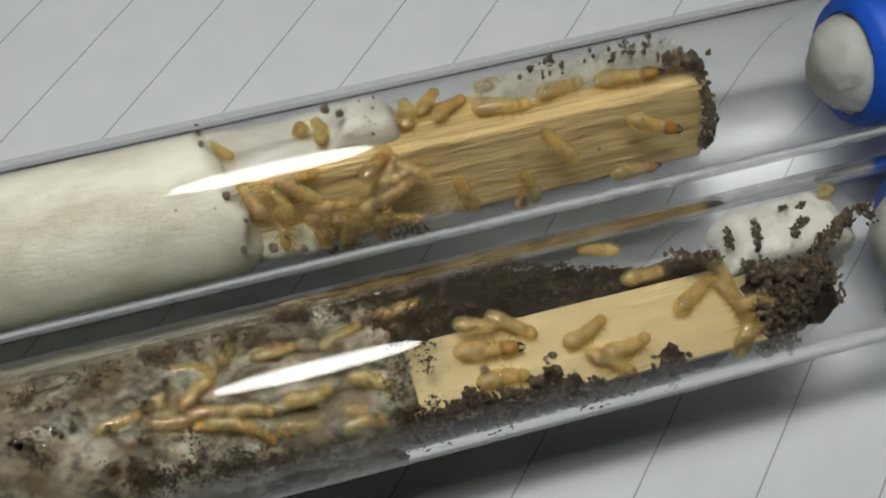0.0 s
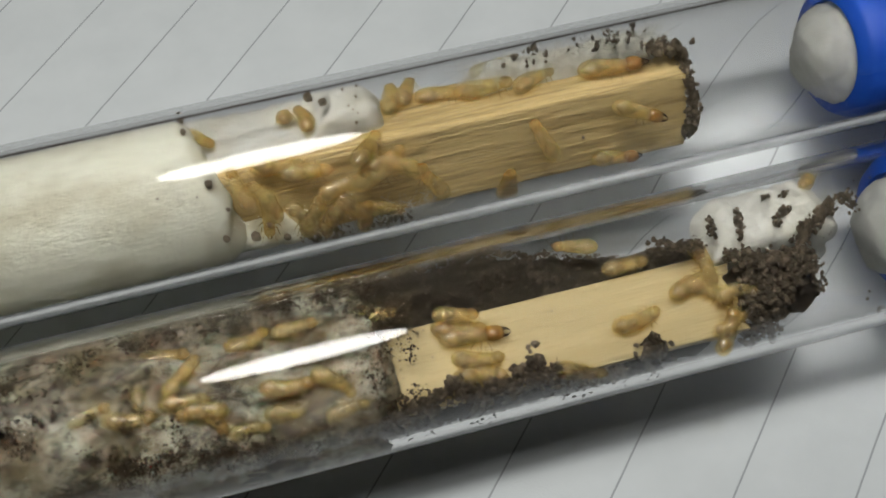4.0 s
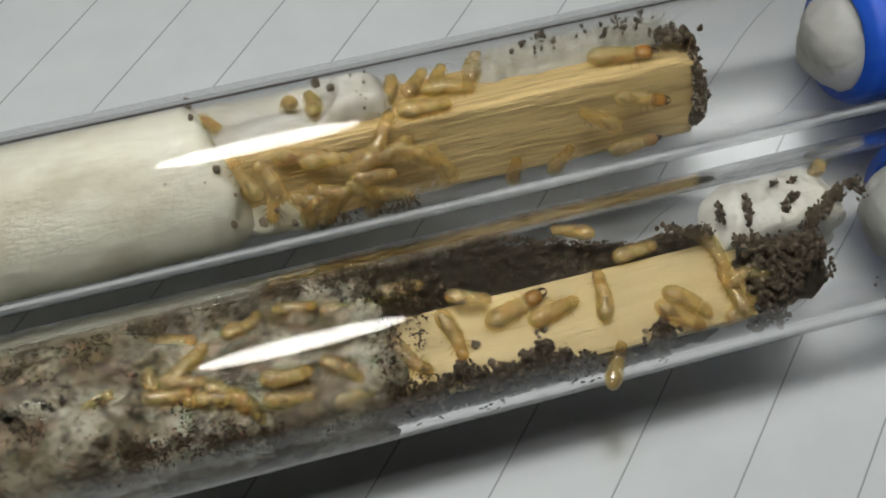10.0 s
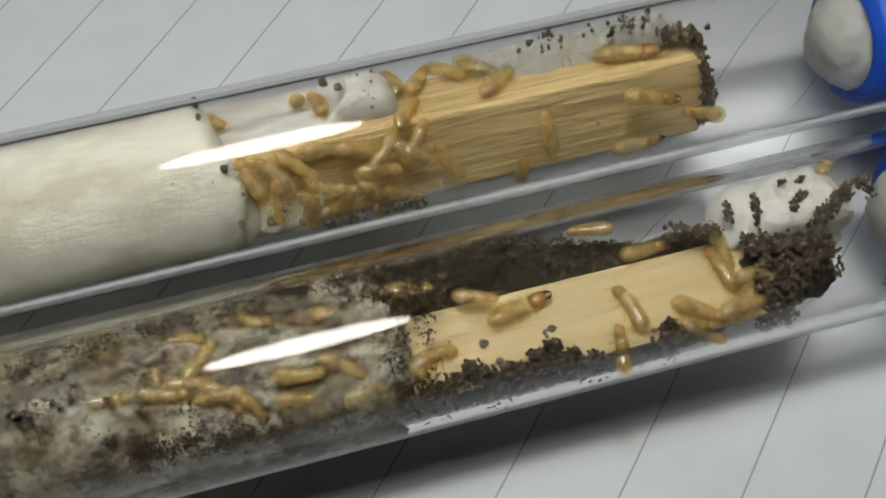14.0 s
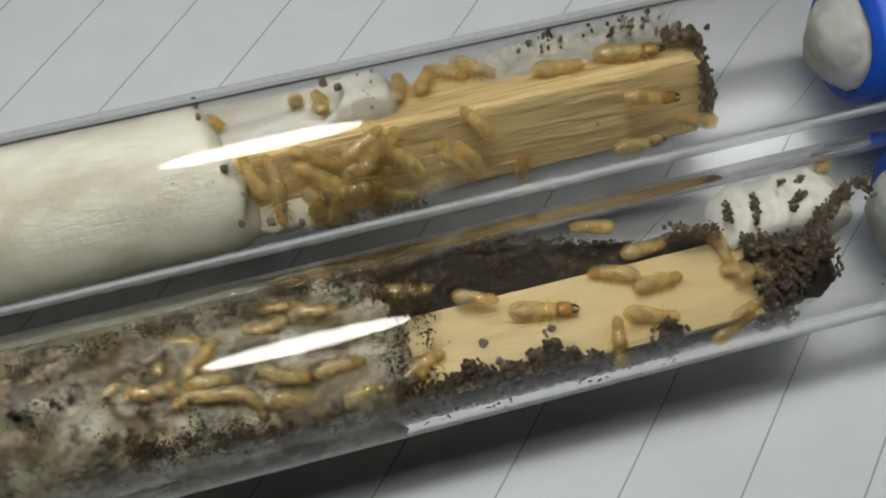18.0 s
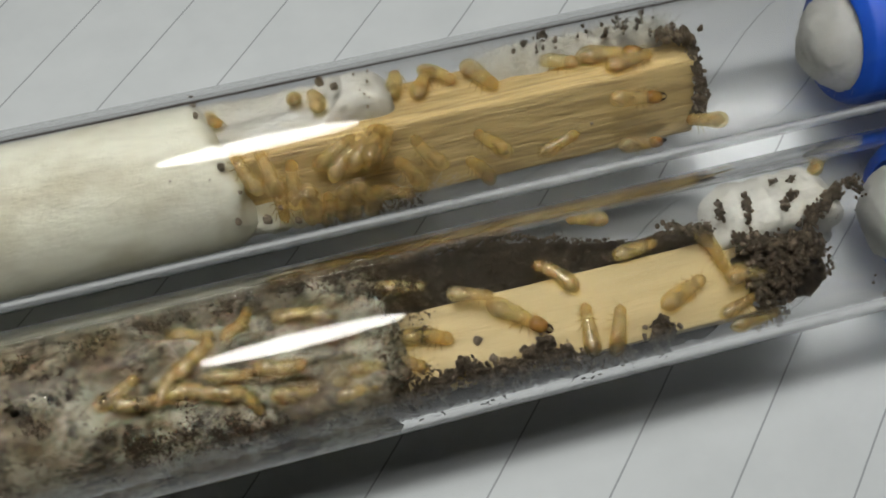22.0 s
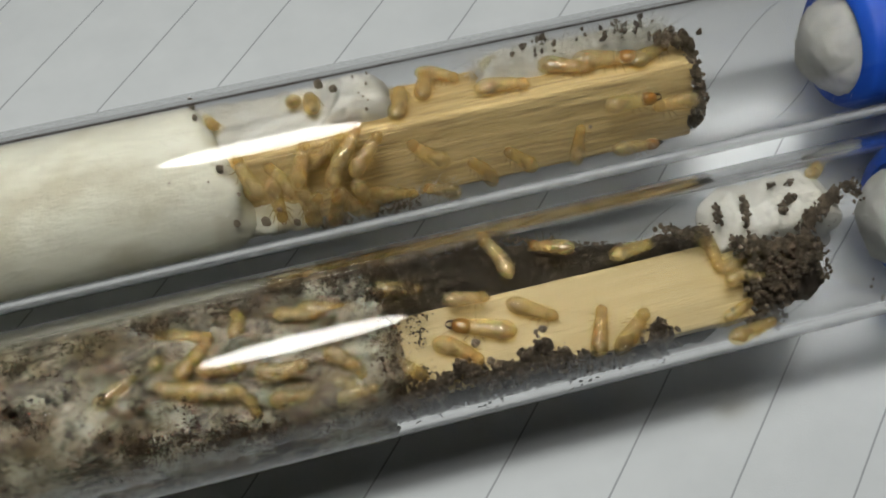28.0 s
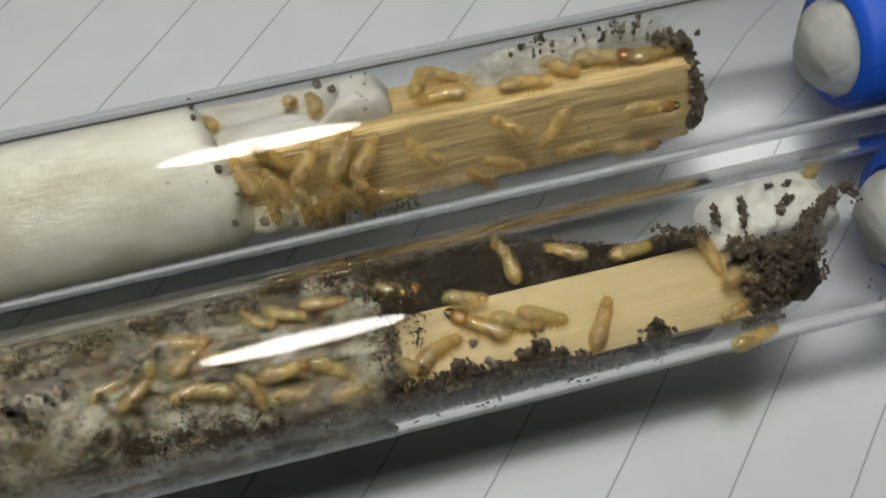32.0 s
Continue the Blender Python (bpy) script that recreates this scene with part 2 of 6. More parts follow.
# frass below the stick: brown crust with the shade put into its colour
CRUST_SHADE = plain_material("shaded_crust", (0.010, 0.007, 0.004), (0.055, 0.040, 0.022), 1300.0, 0.9, 0.9, 0.0006, 0.05)
CLOTTED = plain_material("clotted_frass", (0.03, 0.021, 0.012), (0.19, 0.145, 0.09), 1600.0, 0.6, 1.0, 0.0008)
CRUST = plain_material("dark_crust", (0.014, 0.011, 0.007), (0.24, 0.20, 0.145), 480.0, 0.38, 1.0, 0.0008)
BODY = body_material("termite_abdomen", (0.92, 0.77, 0.43), (0.72, 0.54, 0.23), 0.12, 0.4, 0.80)
CHEST = body_material("termite_thorax", (0.90, 0.74, 0.39), (0.70, 0.52, 0.21), 0.12, 0.4, 0.78)
HEAD = body_material("termite_head", (0.72, 0.50, 0.18), (0.54, 0.34, 0.09), 0.13, 0.4, 0.68)
HEAD_RED = body_material("soldier_head", (0.46, 0.24, 0.045), (0.34, 0.155, 0.022), 0.16, 0.5, 0.50)
LIMB = body_material("termite_limb", (0.80, 0.68, 0.46), (0.64, 0.52, 0.32), 0.3, 0.2, 0.88)
GUT = body_material("termite_gut", (0.46, 0.33, 0.14), (0.27, 0.175, 0.06), 0.4, 0.2, 0.50)
JAW = plain_material("dark_jaw", (0.02, 0.008, 0.004), (0.05, 0.02, 0.01), 2000.0, 0.25)
BLUE = plain_material("blue_plastic", (0.002, 0.060, 0.44), (0.003, 0.080, 0.52), 300.0, 0.55, 0.08, 0.0003)
DESK = plain_material("brown_desk", (0.10, 0.06, 0.035), (0.18, 0.11, 0.06), 20.0, 0.45)
WALL = plain_material("wall_paint", (0.72, 0.72, 0.70), (0.77, 0.77, 0.75), 6.0, 0.85)


# ---- building helpers ----
def mesh_ob(name, bm, material, parent=None, smooth=True):
    me = bpy.data.meshes.new(name)
    if smooth:
        for f in bm.faces:
            f.smooth = True
    bm.to_mesh(me)
    bm.free()
    me.materials.append(material)
    ob = new(name, me)
    if parent is not None:
        ob.parent = parent
    return ob


def part(name, bm, material, parent, label="", smooth=True):
    ob = mesh_ob(name, bm, material, parent, smooth)
    return tagged(ob, label) if label else ob


def box(bm, sx, sy, sz, m=None, bevel=0.0):
    geo = bmesh.ops.create_cube(bm, size=1.0, matrix=(m or Matrix()) @ Matrix.Diagonal((sx, sy, sz, 1)))
    if bevel:
        edges = {e for v in geo["verts"] for e in v.link_edges}
        bmesh.ops.bevel(bm, geom=list(edges), offset=bevel, segments=2, affect="EDGES", profile=0.6)


def rings(bm, profile, seg, centre=(0, 0, 0), shape=None, close=(True, True)):
    """A body turned about the x axis: profile rows are (x, radius); shape(x, angle) may alter the radius."""
    loops = []
    for x, r in profile:
        loop = []
        for i in range(seg):
            a = 2 * math.pi * i / seg
            k = r * (shape(x, a) if shape else 1.0)
            loop.append(bm.verts.new((centre[0] + x, centre[1] + k * math.sin(a), centre[2] + k * math.cos(a))))
        loops.append(loop)
    for p, q in zip(loops, loops[1:]):
        for i in range(seg):
            bm.faces.new((p[i], p[(i + 1) % seg], q[(i + 1) % seg], q[i]))
    if close[0]:
        bm.faces.new(loops[0])
    if close[1]:
        bm.faces.new(loops[-1][::-1])
    return loops


# ---- the setting: sheet of paper, desk and plain room ----
RADIUS, WALL_THICK = 7.5 * MM, 1.0 * MM
PAPER_LEVEL = -7.5 * MM
TUBE_A, TUBE_B = 9.22 * MM, -9.22 * MM
INNER = RADIUS - WALL_THICK

bm = bmesh.new()
box(bm, 0.32, 0.26, 0.0002, pose(0.02, 0.01, PAPER_LEVEL - 0.0001))
tagged(mesh_ob("ruled_paper", bm, PAPER, smooth=False), "white ruled paper sheet lying flat under two raised test tubes", "paper")
bm = bmesh.new()
box(bm, 1.4, 0.8, 0.03, pose(0, 0.05, PAPER_LEVEL - 0.0154), 0.004)
tagged(mesh_ob("desk", bm, DESK, smooth=False), "plain brown wooden desk top under the paper", "desk", kind="structure")
for name, s, at in (("wall_north", (3.2, 0.1, 2.6), (0, 1.65, 0.5)), ("wall_south", (3.2, 0.1, 2.6), (0, -1.65, 0.5)),
                    ("wall_east", (0.1, 3.2, 2.6), (1.65, 0, 0.5)), ("wall_west", (0.1, 3.2, 2.6), (-1.65, 0, 0.5)),
                    ("ceiling", (3.4, 3.4, 0.1), (0, 0, 1.85)), ("floor", (3.4, 3.4, 0.1), (0, 0, -0.80))):
    bm = bmesh.new()
    box(bm, *s, pose(*at))
    tagged(mesh_ob(name, bm, WALL, smooth=False), "plain painted " + name.split("_")[0] + " of the room", name.split("_")[0], kind="structure")


# ---- the two test tubes ----
def test_tube(y, steep, label):
    """A round-bottomed glass tube along x, raised a little off the paper, its open end towards +x; steep: degrees about
    level at which its sides are made to cast full shadow.
    """
    root = new("test_tube")
    root.location = (0, y, RADIUS)
    x0, x1, seg = -0.095, 0.063, 400
    curve = (1.55, 1.3, 1.0, 0.7, 0.35)
    body = [(x0 + (x1 - x0) * i / 31, RADIUS) for i in range(32)] + [(x1 - (x1 - x0) * i / 31, INNER) for i in range(32)]
    bottom = [(x0 - RADIUS * math.sin(a), RADIUS * math.cos(a)) for a in curve] + [(x0, RADIUS), (x0, INNER)]
    bottom += [(x0 - INNER * math.sin(a), INNER * math.cos(a)) for a in curve[::-1]]
    lip = [(x1, INNER), (x1, RADIUS), (x1 + 0.0006, RADIUS + 0.0003), (x1 + 0.0014, RADIUS), (x1 + 0.0014, INNER), (x1, INNER)]
    for name, rows in (("glass_wall", body + body[:1]), ("glass_strip", body + body[:1]), ("rounded_bottom", bottom), ("lip", lip)):
        bm = bmesh.new()
        rings(bm, rows, seg, close=(name == "rounded_bottom",) * 2)
        bmesh.ops.remove_doubles(bm, verts=bm.verts, dist=1e-7)
        bmesh.ops.recalc_face_normals(bm, faces=bm.faces)
        if name.startswith("glass"):
            # alternate narrow outside strips and steep sides cast shadow, standing in for lost light
            gone = []
            for f in bm.faces:
                c = f.calc_center_median()
                strip = int((math.atan2(c.y, c.z) / (2 * math.pi) + 1) * seg) % 2 == 0 or c.x < x0 + 0.006 or abs(abs(math.degrees(math.atan2(c.y, c.z))) - 90) < steep
                strip = strip and math.hypot(c.y, c.z) > RADIUS - 0.0004
                if strip != (name == "glass_strip"):
                    gone.append(f)
            bmesh.ops.delete(bm, geom=gone, context="FACES")
        ob = part(name, bm, GLASS, root)
        if name.startswith("glass"):
            normals = []
            for v in ob.data.vertices:
                n = Vector((0, v.co.y, v.co.z))
                normals.append(n.normalized() * (1 if n.length > RADIUS - 0.0005 else -1))
            ob.data.normals_split_custom_set_from_vertices(normals)
        ob.visible_shadow = name == "glass_strip"
    return tagged(root, label, "test tube", "test tubes")


test_tube(TUBE_A, 28, "clear glass test tube with clean cotton and a square wood stick")
test_tube(TUBE_B, 40, "clear glass test tube with soiled cotton, wood and dark frass")


def stopper(y, at):
    """Blue plastic stopper with a hollow end in the tube's mouth, and a cotton wad in the hollow."""
    root = new("stopper")
    root.location = (at, y, RADIUS)
    r = INNER - 0.00008
    bm = bmesh.new()
    prof = [(0.0, r * 0.74), (0.0003, r * 0.94), (0.0008, r), (0.006, r), (0.0064, r * 0.97), (0.0068, r), (0.019, r), (0.0195, r * 1.0)]
    hollow = [(0.0195, 0.0008), (0.007, 0.0008), (0.007, r * 0.70), (0.0004, r * 0.71)]
    rings(bm, prof + hollow + [(0.0, r * 0.74)], 72, close=(False, False))
    bmesh.ops.recalc_face_normals(bm, faces=bm.faces)
    part("sleeve", bm, BLUE, root)
    bm = bmesh.new()
    big = RADIUS - PAPER_LEVEL
    low = 0.0655 - at
    rings(bm, [(low, r * 0.6), (low, big * 0.66), (low + 0.0006, big * 0.67), (low + 0.006, big * 0.67), (low + 0.0066, big * 0.66), (low + 0.0066, r * 0.6)], 48)
    foot = low + 0.0033
    box(bm, 0.0060, 0.008, big * 0.5, pose(foot, 0, -big * 0.75), 0.0005)
    part("cap", bm, BLUE, root, "blue plastic cap with a foot on the paper")
    tagged(root, "blue plastic stopper in the mouth of a test tube", "stopper", "stoppers")
    bm = bmesh.new()
    bmesh.ops.create_icosphere(bm, subdivisions=5, radius=1.0)
    for v in bm.verts:
        d = v.co.normalized()
        k = 1 + 0.13 * noise.noise(d * 1.4 + Vector((at * 900, y * 500, 0))) + 0.045 * noise.noise(d * 5) + 0.025 * noise.noise(d * 14) + 0.015 * noise.noise(d * 34)
        v.co = Vector((d.x * 3.6, d.y * 4.45, d.z * 4.45)) * MM * k
    wad = mesh_ob("cotton_wad", bm, COTTON_WET)
    wad.location = (at + 0.0007, y, RADIUS)
    tagged(wad, "greyish white cotton wad in a blue stopper", "cotton", "cotton wads")


bm = bmesh.new()
box(bm, 0.012, 0.060, 0.0074, pose(-0.075, 0, PAPER_LEVEL + 0.0037), 0.0006)
tagged(mesh_ob("rest_bar", bm, WOOD_SMOOTH), "plain wooden rest bar under two test tubes", "rest bar")
stopper(TUBE_A, 0.0496)
stopper(TUBE_B, 0.0470)


# ---- cotton plugs ----
def cotton_plug(name, y, x0, x1, r, material, label, hollow=None, seed=0.0, rough=1.0, slant=0.0, ragged=0.7):
    bm = bmesh.new()
    n, seg = 190, 110

    def shape(x, a):
        p = Vector((x * 300, math.sin(a) * 2 + seed, math.cos(a) * 2))
        k = 1 + rough * (0.020 * noise.noise(p) + 0.014 * noise.noise(p * 3.1) + 0.010 * noise.noise(p * 8.0)) - 0.02 * rough
        return min(k, 0.999) * (1 - hollow(x, a) if hollow else 1)

    prof = []
    for i in range(n):
        u = i / (n - 1)
        x = x0 + (x1 - x0) * u
        end = max(0.0, (x - (x1 - 2.6 * MM)) / (2.6 * MM))
        start = max(0.0, 1 - (x - x0) / (2.6 * MM)) if x0 > -0.05 else 0.0
        prof.append((x, r * math.sqrt(max(0.02, 1 - 0.97 * max(end, start) ** 2.4))))
    loops = rings(bm, prof, seg, (0, y, RADIUS), shape)
    # ragged ends
    for k, loop in enumerate(loops):
        for v in loop:
            if x0 > -0.05 and v.co.x < x0 + 4 * MM:
                v.co.x += (1 - (v.co.x - x0) / (4 * MM)) * ragged * MM * noise.noise(Vector((v.co.y * 600, v.co.z * 600, seed + 4)))
            if v.co.x > x1 - 5 * MM:
                f = (v.co.x - (x1 - 5 * MM)) / (5 * MM)
                v.co.x += f * (ragged * MM * noise.noise(Vector((v.co.y * 500, v.co.z * 500, seed))) - slant * (v.co.y - y))
    return tagged(mesh_ob(name, bm, material), label, "cotton")


def gallery(x, a):
    """The hollow that the insects keep open in the soiled cotton."""
    d = (a + math.pi) % (2 * math.pi) - math.pi
    u = (x / MM + 8.0) / 13.0
    w = (math.degrees(d) + 22.0 + 6 * math.sin(x * 700)) / 40.0
    k = 1 - u * u - w * w
    k = max(k, 1 - ((x / MM + 5.5) / 10.0) ** 2 - ((math.degrees(d) - 30.0) / 27.0) ** 2)
    pool = max(0.0, 1 - ((x / MM + 23.6) / 3.6) ** 2 - ((math.degrees(d) + 11.0) / 13.0) ** 2)
    foot = 1 / (1 + math.exp((abs(math.degrees(d) + 105.0) - 30.0) / 4.0))
    touch = 0.050 * foot * (1.0 + 0.15 * noise.noise(Vector((x * 1300, d * 11, 8))))
    return 0.06 * min(1.0, pool * 3) - touch + 0.33 * min(1.0, max(0.0, k) * 1.8) * (0.8 + 0.4 * noise.noise(Vector((x * 600, d * 5, 3))))


def sector(lo, hi, low, tip):
    """Leaves a body its full width between two angles round the tube, and thins it elsewhere."""
    def shape(x, a):
        d = math.degrees((a + math.pi) % (2 * math.pi) - math.pi)
        wob = 7 * noise.noise(Vector((x * 400, 3, tip)))
        s = 1 / (1 + math.exp(-(d - lo - wob) / 3.0)) / (1 + math.exp((d - hi) / 3.0))
        return 1 - (low + (1 - low) * s * (0.97 + 0.05 * noise.noise(Vector((x * 900, d * 0.12, tip)))))
    return shape


def pocket(x, a):
    """The cotton behind the stick, with the hollow in which three insects sit."""
    d = math.degrees((a + math.pi) % (2 * math.pi) - math.pi)
    k = 1 - ((x / MM + 2.5) / 6.6) ** 2 - ((d - 22) / 38.0) ** 2
    keep = 1 - sector(-4, 150, 0.35, 2.0)(x, a)
    return 1 - keep * (1 - 0.32 * min(1.0, max(0.0, k) * 2.5))


cotton_plug("cotton_pad", TUBE_A, -14 * MM, 8.6 * MM, INNER - 0.00010, COTTON_WHITE, "white cotton pad pressed behind the wood stick", pocket, 4.0)
cotton_plug("cotton_pad", TUBE_A, -12 * MM, 1.0 * MM, INNER - 0.0002, COTTON, "damp cotton pad under the wood stick", sector(-160, -92, 0.25, 13.0), 18.0, 2.5)
cotton_plug("cotton_fluff", TUBE_A, 15.5 * MM, 33 * MM, INNER - 0.0005, COTTON_WHITE, "loose white cotton fluff behind the wood stick", sector(19, 150, 0.30, 6.0), 5.0, 3.2, ragged=2.2)
cotton_plug("cotton_pad", TUBE_B, 29 * MM, 40.5 * MM, INNER - 0.0003, COTTON_WHITE, "torn white cotton pad at the end of the wood stick", sector(-14, 60, 0.2, 8.0), 9.0, 1.6)
def far_bank(x, a):
    """Frass that climbs from the stick's far edge up the glass."""
    d = math.degrees((a + math.pi) % (2 * math.pi) - math.pi)
    u = min(1.0, max(0.0, (d - 8.0 + 9 * noise.noise(Vector((x * 350, 1, 7)))) / 42.0))
    f = min(1.0, max(0.0, (x / MM - 11.0 + 3 * noise.noise(Vector((d * 0.05, 4, 1)))) / 12.0))
    low = 0.46 + 0.54 * u * u * (3 - 2 * u) * (1 - 0.92 * f)
    if d < 0:
        low = 0.2
    return 1 - low * (1 + 0.07 * noise.noise(Vector((x * 700, d * 0.09, 2))) + 0.06 * noise.noise(Vector((x * 1900, d * 0.21, 5))) - 0.03)


tagged(cotton_plug("frass_bed", TUBE_B, 0.0 * MM, 31.5 * MM, 6.2 * MM, CRUST, "dark wet crust of frass behind the wood stick", far_bank, 12.0, 3.0), category="frass", kind="stuff")
# the lower bed is painted in shade and also keeps light off the paper
tagged(cotton_plug("frass_bed", TUBE_B, -1.0 * MM, 30 * MM, 6.35 * MM, CRUST_SHADE, "wet crust of frass below the wood stick, shade put into its colour", sector(-172, -77, 0.2, 5.0), 14.0, 3.0), category="frass", kind="stuff")
cotton_plug("cotton_plug", TUBE_A, -0.085, -6.0 * MM, INNER - 0.00006, COTTON, "clean white cotton plug packed in a glass test tube", seed=2.0, rough=0.45, slant=0.28)
cotton_plug("cotton_plug", TUBE_B, -0.085, 4.0 * MM, INNER - 0.00006, COTTON_DIRTY, "wet cotton plug stained with brown soil in a test tube", gallery, 7.0, 0.9, ragged=3.0)


tagged(cotton_plug("frass_core", TUBE_B, 29.5 * MM, 38.5 * MM, 5.5 * MM, CLOTTED, "clotted frass inside the heap at the stick's end", sector(-98, -22, 0.15, 11.0), 16.0, 5.0), category="frass", kind="stuff")


# ---- wood sticks ----
def wood_stick(x0, x1, y, z, top, front, tilt, material, label, rough):
    """A sawn stick along x; top and front are its widths, tilt turns it about its length."""
    bm = bmesh.new()
    n, per = 150, 14
    ring = []
    for i in range(per):
        ring.append((-top / 2 + top * i / per, front / 2))
    for i in range(per):
        ring.append((top / 2, front / 2 - front * i / per))
    for i in range(per):
        ring.append((top / 2 - top * i / per, -front / 2))
    for i in range(per):
        ring.append((-top / 2, -front / 2 + front * i / per))
    loops = []
    for k in range(n):
        u = k / (n - 1)
        x = x0 + (x1 - x0) * u
        loop = []
        for py, pz in ring:
            g = noise.noise(Vector((x * 130, py * 2600, pz * 2600))) + 0.6 * noise.noise(Vector((x * 420, py * 5200, pz * 5200)))
            s = 1 + rough * g / 6.0
            # worn corners
            c = min(1.0, abs(abs(py) - top / 2) + abs(abs(pz) - front / 2)) / MM
            s *= 1 - 0.035 * max(0.0, 1 - c / 0.5)
            ex = 0.0
            if k == n - 1:
                ex = 0.5 * MM * noise.noise(Vector((py * 1500, pz * 1500, 5)))
            if k == 0:
                ex = 0.8 * MM * noise.noise(Vector((py * 900, pz * 900, 9)))
            loop.append(bm.verts.new((x + ex, py * s, pz * s)))
        loops.append(loop)
    m = len(ring)
    for p, q in zip(loops, loops[1:]):
        for i in range(m):
            bm.faces.new((p[i], p[(i + 1) % m], q[(i + 1) % m], q[i]))
    for loop, sign in ((loops[0], -1), (loops[-1], 1)):
        c = bm.verts.new(sum((v.co for v in loop), Vector()) / m)
        for i in range(m):
            bm.faces.new((loop[i], loop[(i + 1) % m], c))
    bmesh.ops.recalc_face_normals(bm, faces=bm.faces)
    bmesh.ops.transform(bm, matrix=Matrix.Translation((0, y, z)) @ Matrix.Rotation(radians(tilt), 4, "X"), verts=bm.verts)
    return tagged(mesh_ob("wood_stick", bm, material, smooth=False), label, "wood stick", "wood sticks")


wood_stick(-8.5 * MM, 34.3 * MM, 9.06 * MM, 7.10 * MM, 6.6 * MM, 7.85 * MM, -22.0, WOOD, "square pale pine stick with rough sawn grain in a tube", 0.10)
wood_stick(3.4 * MM, 30.8 * MM, -11.45 * MM, 7.62 * MM, 6.2 * MM, 5.6 * MM, 10.0, WOOD_SMOOTH, "smooth pale wood stick gnawed along one edge by termites", 0.03)


# ---- frass: dark crumbs that the insects have left ----
ICO = []


def crumbs(name, spots, label, material=None, kind="stuff", lumpy=0.5, smooth=False):
    """Many small uneven crumbs in one mesh. spots: (place, size)."""
    if not ICO:
        b = bmesh.new()
        bmesh.ops.create_icosphere(b, subdivisions=1, radius=1.0)
        b.verts.ensure_lookup_table()
        ICO.append([v.co.copy() for v in b.verts])
        ICO.append([tuple(v.index for v in f.verts) for f in b.faces])
        b.free()
    verts, faces = [], []
    for p, s in spots:
        base = len(verts)
        q = Euler((random.uniform(0, 6.28), random.uniform(0, 6.28), random.uniform(0, 6.28))).to_matrix()
        sx, sy, sz = (random.uniform(0.65, 1.3) for _ in range(3))
        for v in ICO[0]:
            k = s * (1 + random.uniform(-lumpy, lumpy))
            verts.append(Vector(p) + q @ Vector((v.x * sx, v.y * sy, v.z * sz)) * k)
        faces.extend(tuple(i + base for i in f) for f in ICO[1])
    me = bpy.data.meshes.new(name)
    me.from_pydata(verts, [], faces)
    me.materials.append(material or FRASS)
    if smooth:
        me.shade_smooth()
    ob = new(name, me)
    return tagged(ob, label, "frass", kind=kind)


def in_tube(y, x, deg, r):
    """A place in a tube: x along it and deg round it (0 is up, minus is towards the camera), both in mm and degrees."""
    a = radians(deg)
    return Vector((x * MM, y + r * MM * math.sin(a), RADIUS + r * MM * math.cos(a)))


def patch(y, x0, x1, d0, d1, r0, r1, count, s0, s1, clump=0.0):
    """Crumbs spread over a stretch of a tube, thicker where a noise says so."""
    out = []
    while len(out) < count:
        x, d = random.uniform(x0, x1), random.uniform(d0, d1)
        if clump and noise.noise(Vector((x * 0.42, d * 0.055, y * 900))) + 0.5 * noise.noise(Vector((x * 1.5, d * 0.19, 4))) < random.uniform(clump - 0.28, clump + 0.28):
            continue
        s = random.uniform(s0, s1) ** 1.0
        out.append((in_tube(y, x, d, random.uniform(r0, r1)), s * MM * random.uniform(0.6, 1.0)))
    return out


def clots(y, places, per, spread, s0, s1, r0, r1):
    """Fine grains stuck together: places are (x, deg) in a tube, per the grains of each."""
    out = []
    for x, d in places:
        big = random.uniform(0.5, 1.3)
        for _ in range(int(per * big)):
            q = in_tube(y, x + random.gauss(0, spread * big), d + random.gauss(0, spread * big * 8.5), min(6.43, random.gauss((r0 + r1) / 2, (r1 - r0) / 2)))
            out.append((q, random.uniform(s0, s1) ** 1.3 / s1 ** 0.3 * MM))
    return out


def spread_places(x0, x1, d0, d1, count):
    return [(random.uniform(x0, x1), random.uniform(d0, d1)) for _ in range(count)]


def ring_spots(y, x0, x1, d0, d1, count, s0, s1, r=6.0, jitter=0.35):
    """Crumbs along a line from one place of a tube to another."""
    out = []
    for _ in range(count):
        u = random.random()
        out.append((in_tube(y, x0 + (x1 - x0) * u + random.gauss(0, jitter), d0 + (d1 - d0) * u + random.gauss(0, jitter * 8), r - abs(random.gauss(0, 0.35))), random.uniform(s0, s1) * MM))
    return out


# tube with the soiled cotton
random.seed(11)
crumbs("soil_specks", patch(TUBE_B, -30, 3.5, -112, 70, 6.28, 6.40, 1500, 0.02, 0.085, 0.16) + patch(TUBE_B, -24, 4, 12, 66, 6.28, 6.42, 900, 0.02, 0.10, 0.12), "dark brown soil specks pressed between cotton and glass", SOIL)
bands = [(x, -52 - 1.9 * (x + 16) + random.gauss(0, 8)) for x in [random.uniform(-19, 3.5) for _ in range(95)]] + spread_places(-16, 3, 26, 56, 34) + spread_places(-27, -14, -30, 30, 18) + spread_places(-28, -6, -50, 60, 14) + spread_places(1.5, 5.8, -55, 40, 40) + spread_places(-8, 4, -112, -72, 60)
crumbs("soil_clots", clots(TUBE_B, bands, 46, 0.42, 0.02, 0.115, 6.12, 6.42), "ragged dark brown clots of soil in wet cotton", SOIL)
crumbs("soil_grains", patch(TUBE_B, -32, 4.5, -112, 66, 6.40, 6.45, 1100, 0.025, 0.085, 0.02), "fine dark soil grains on the glass", SOIL)
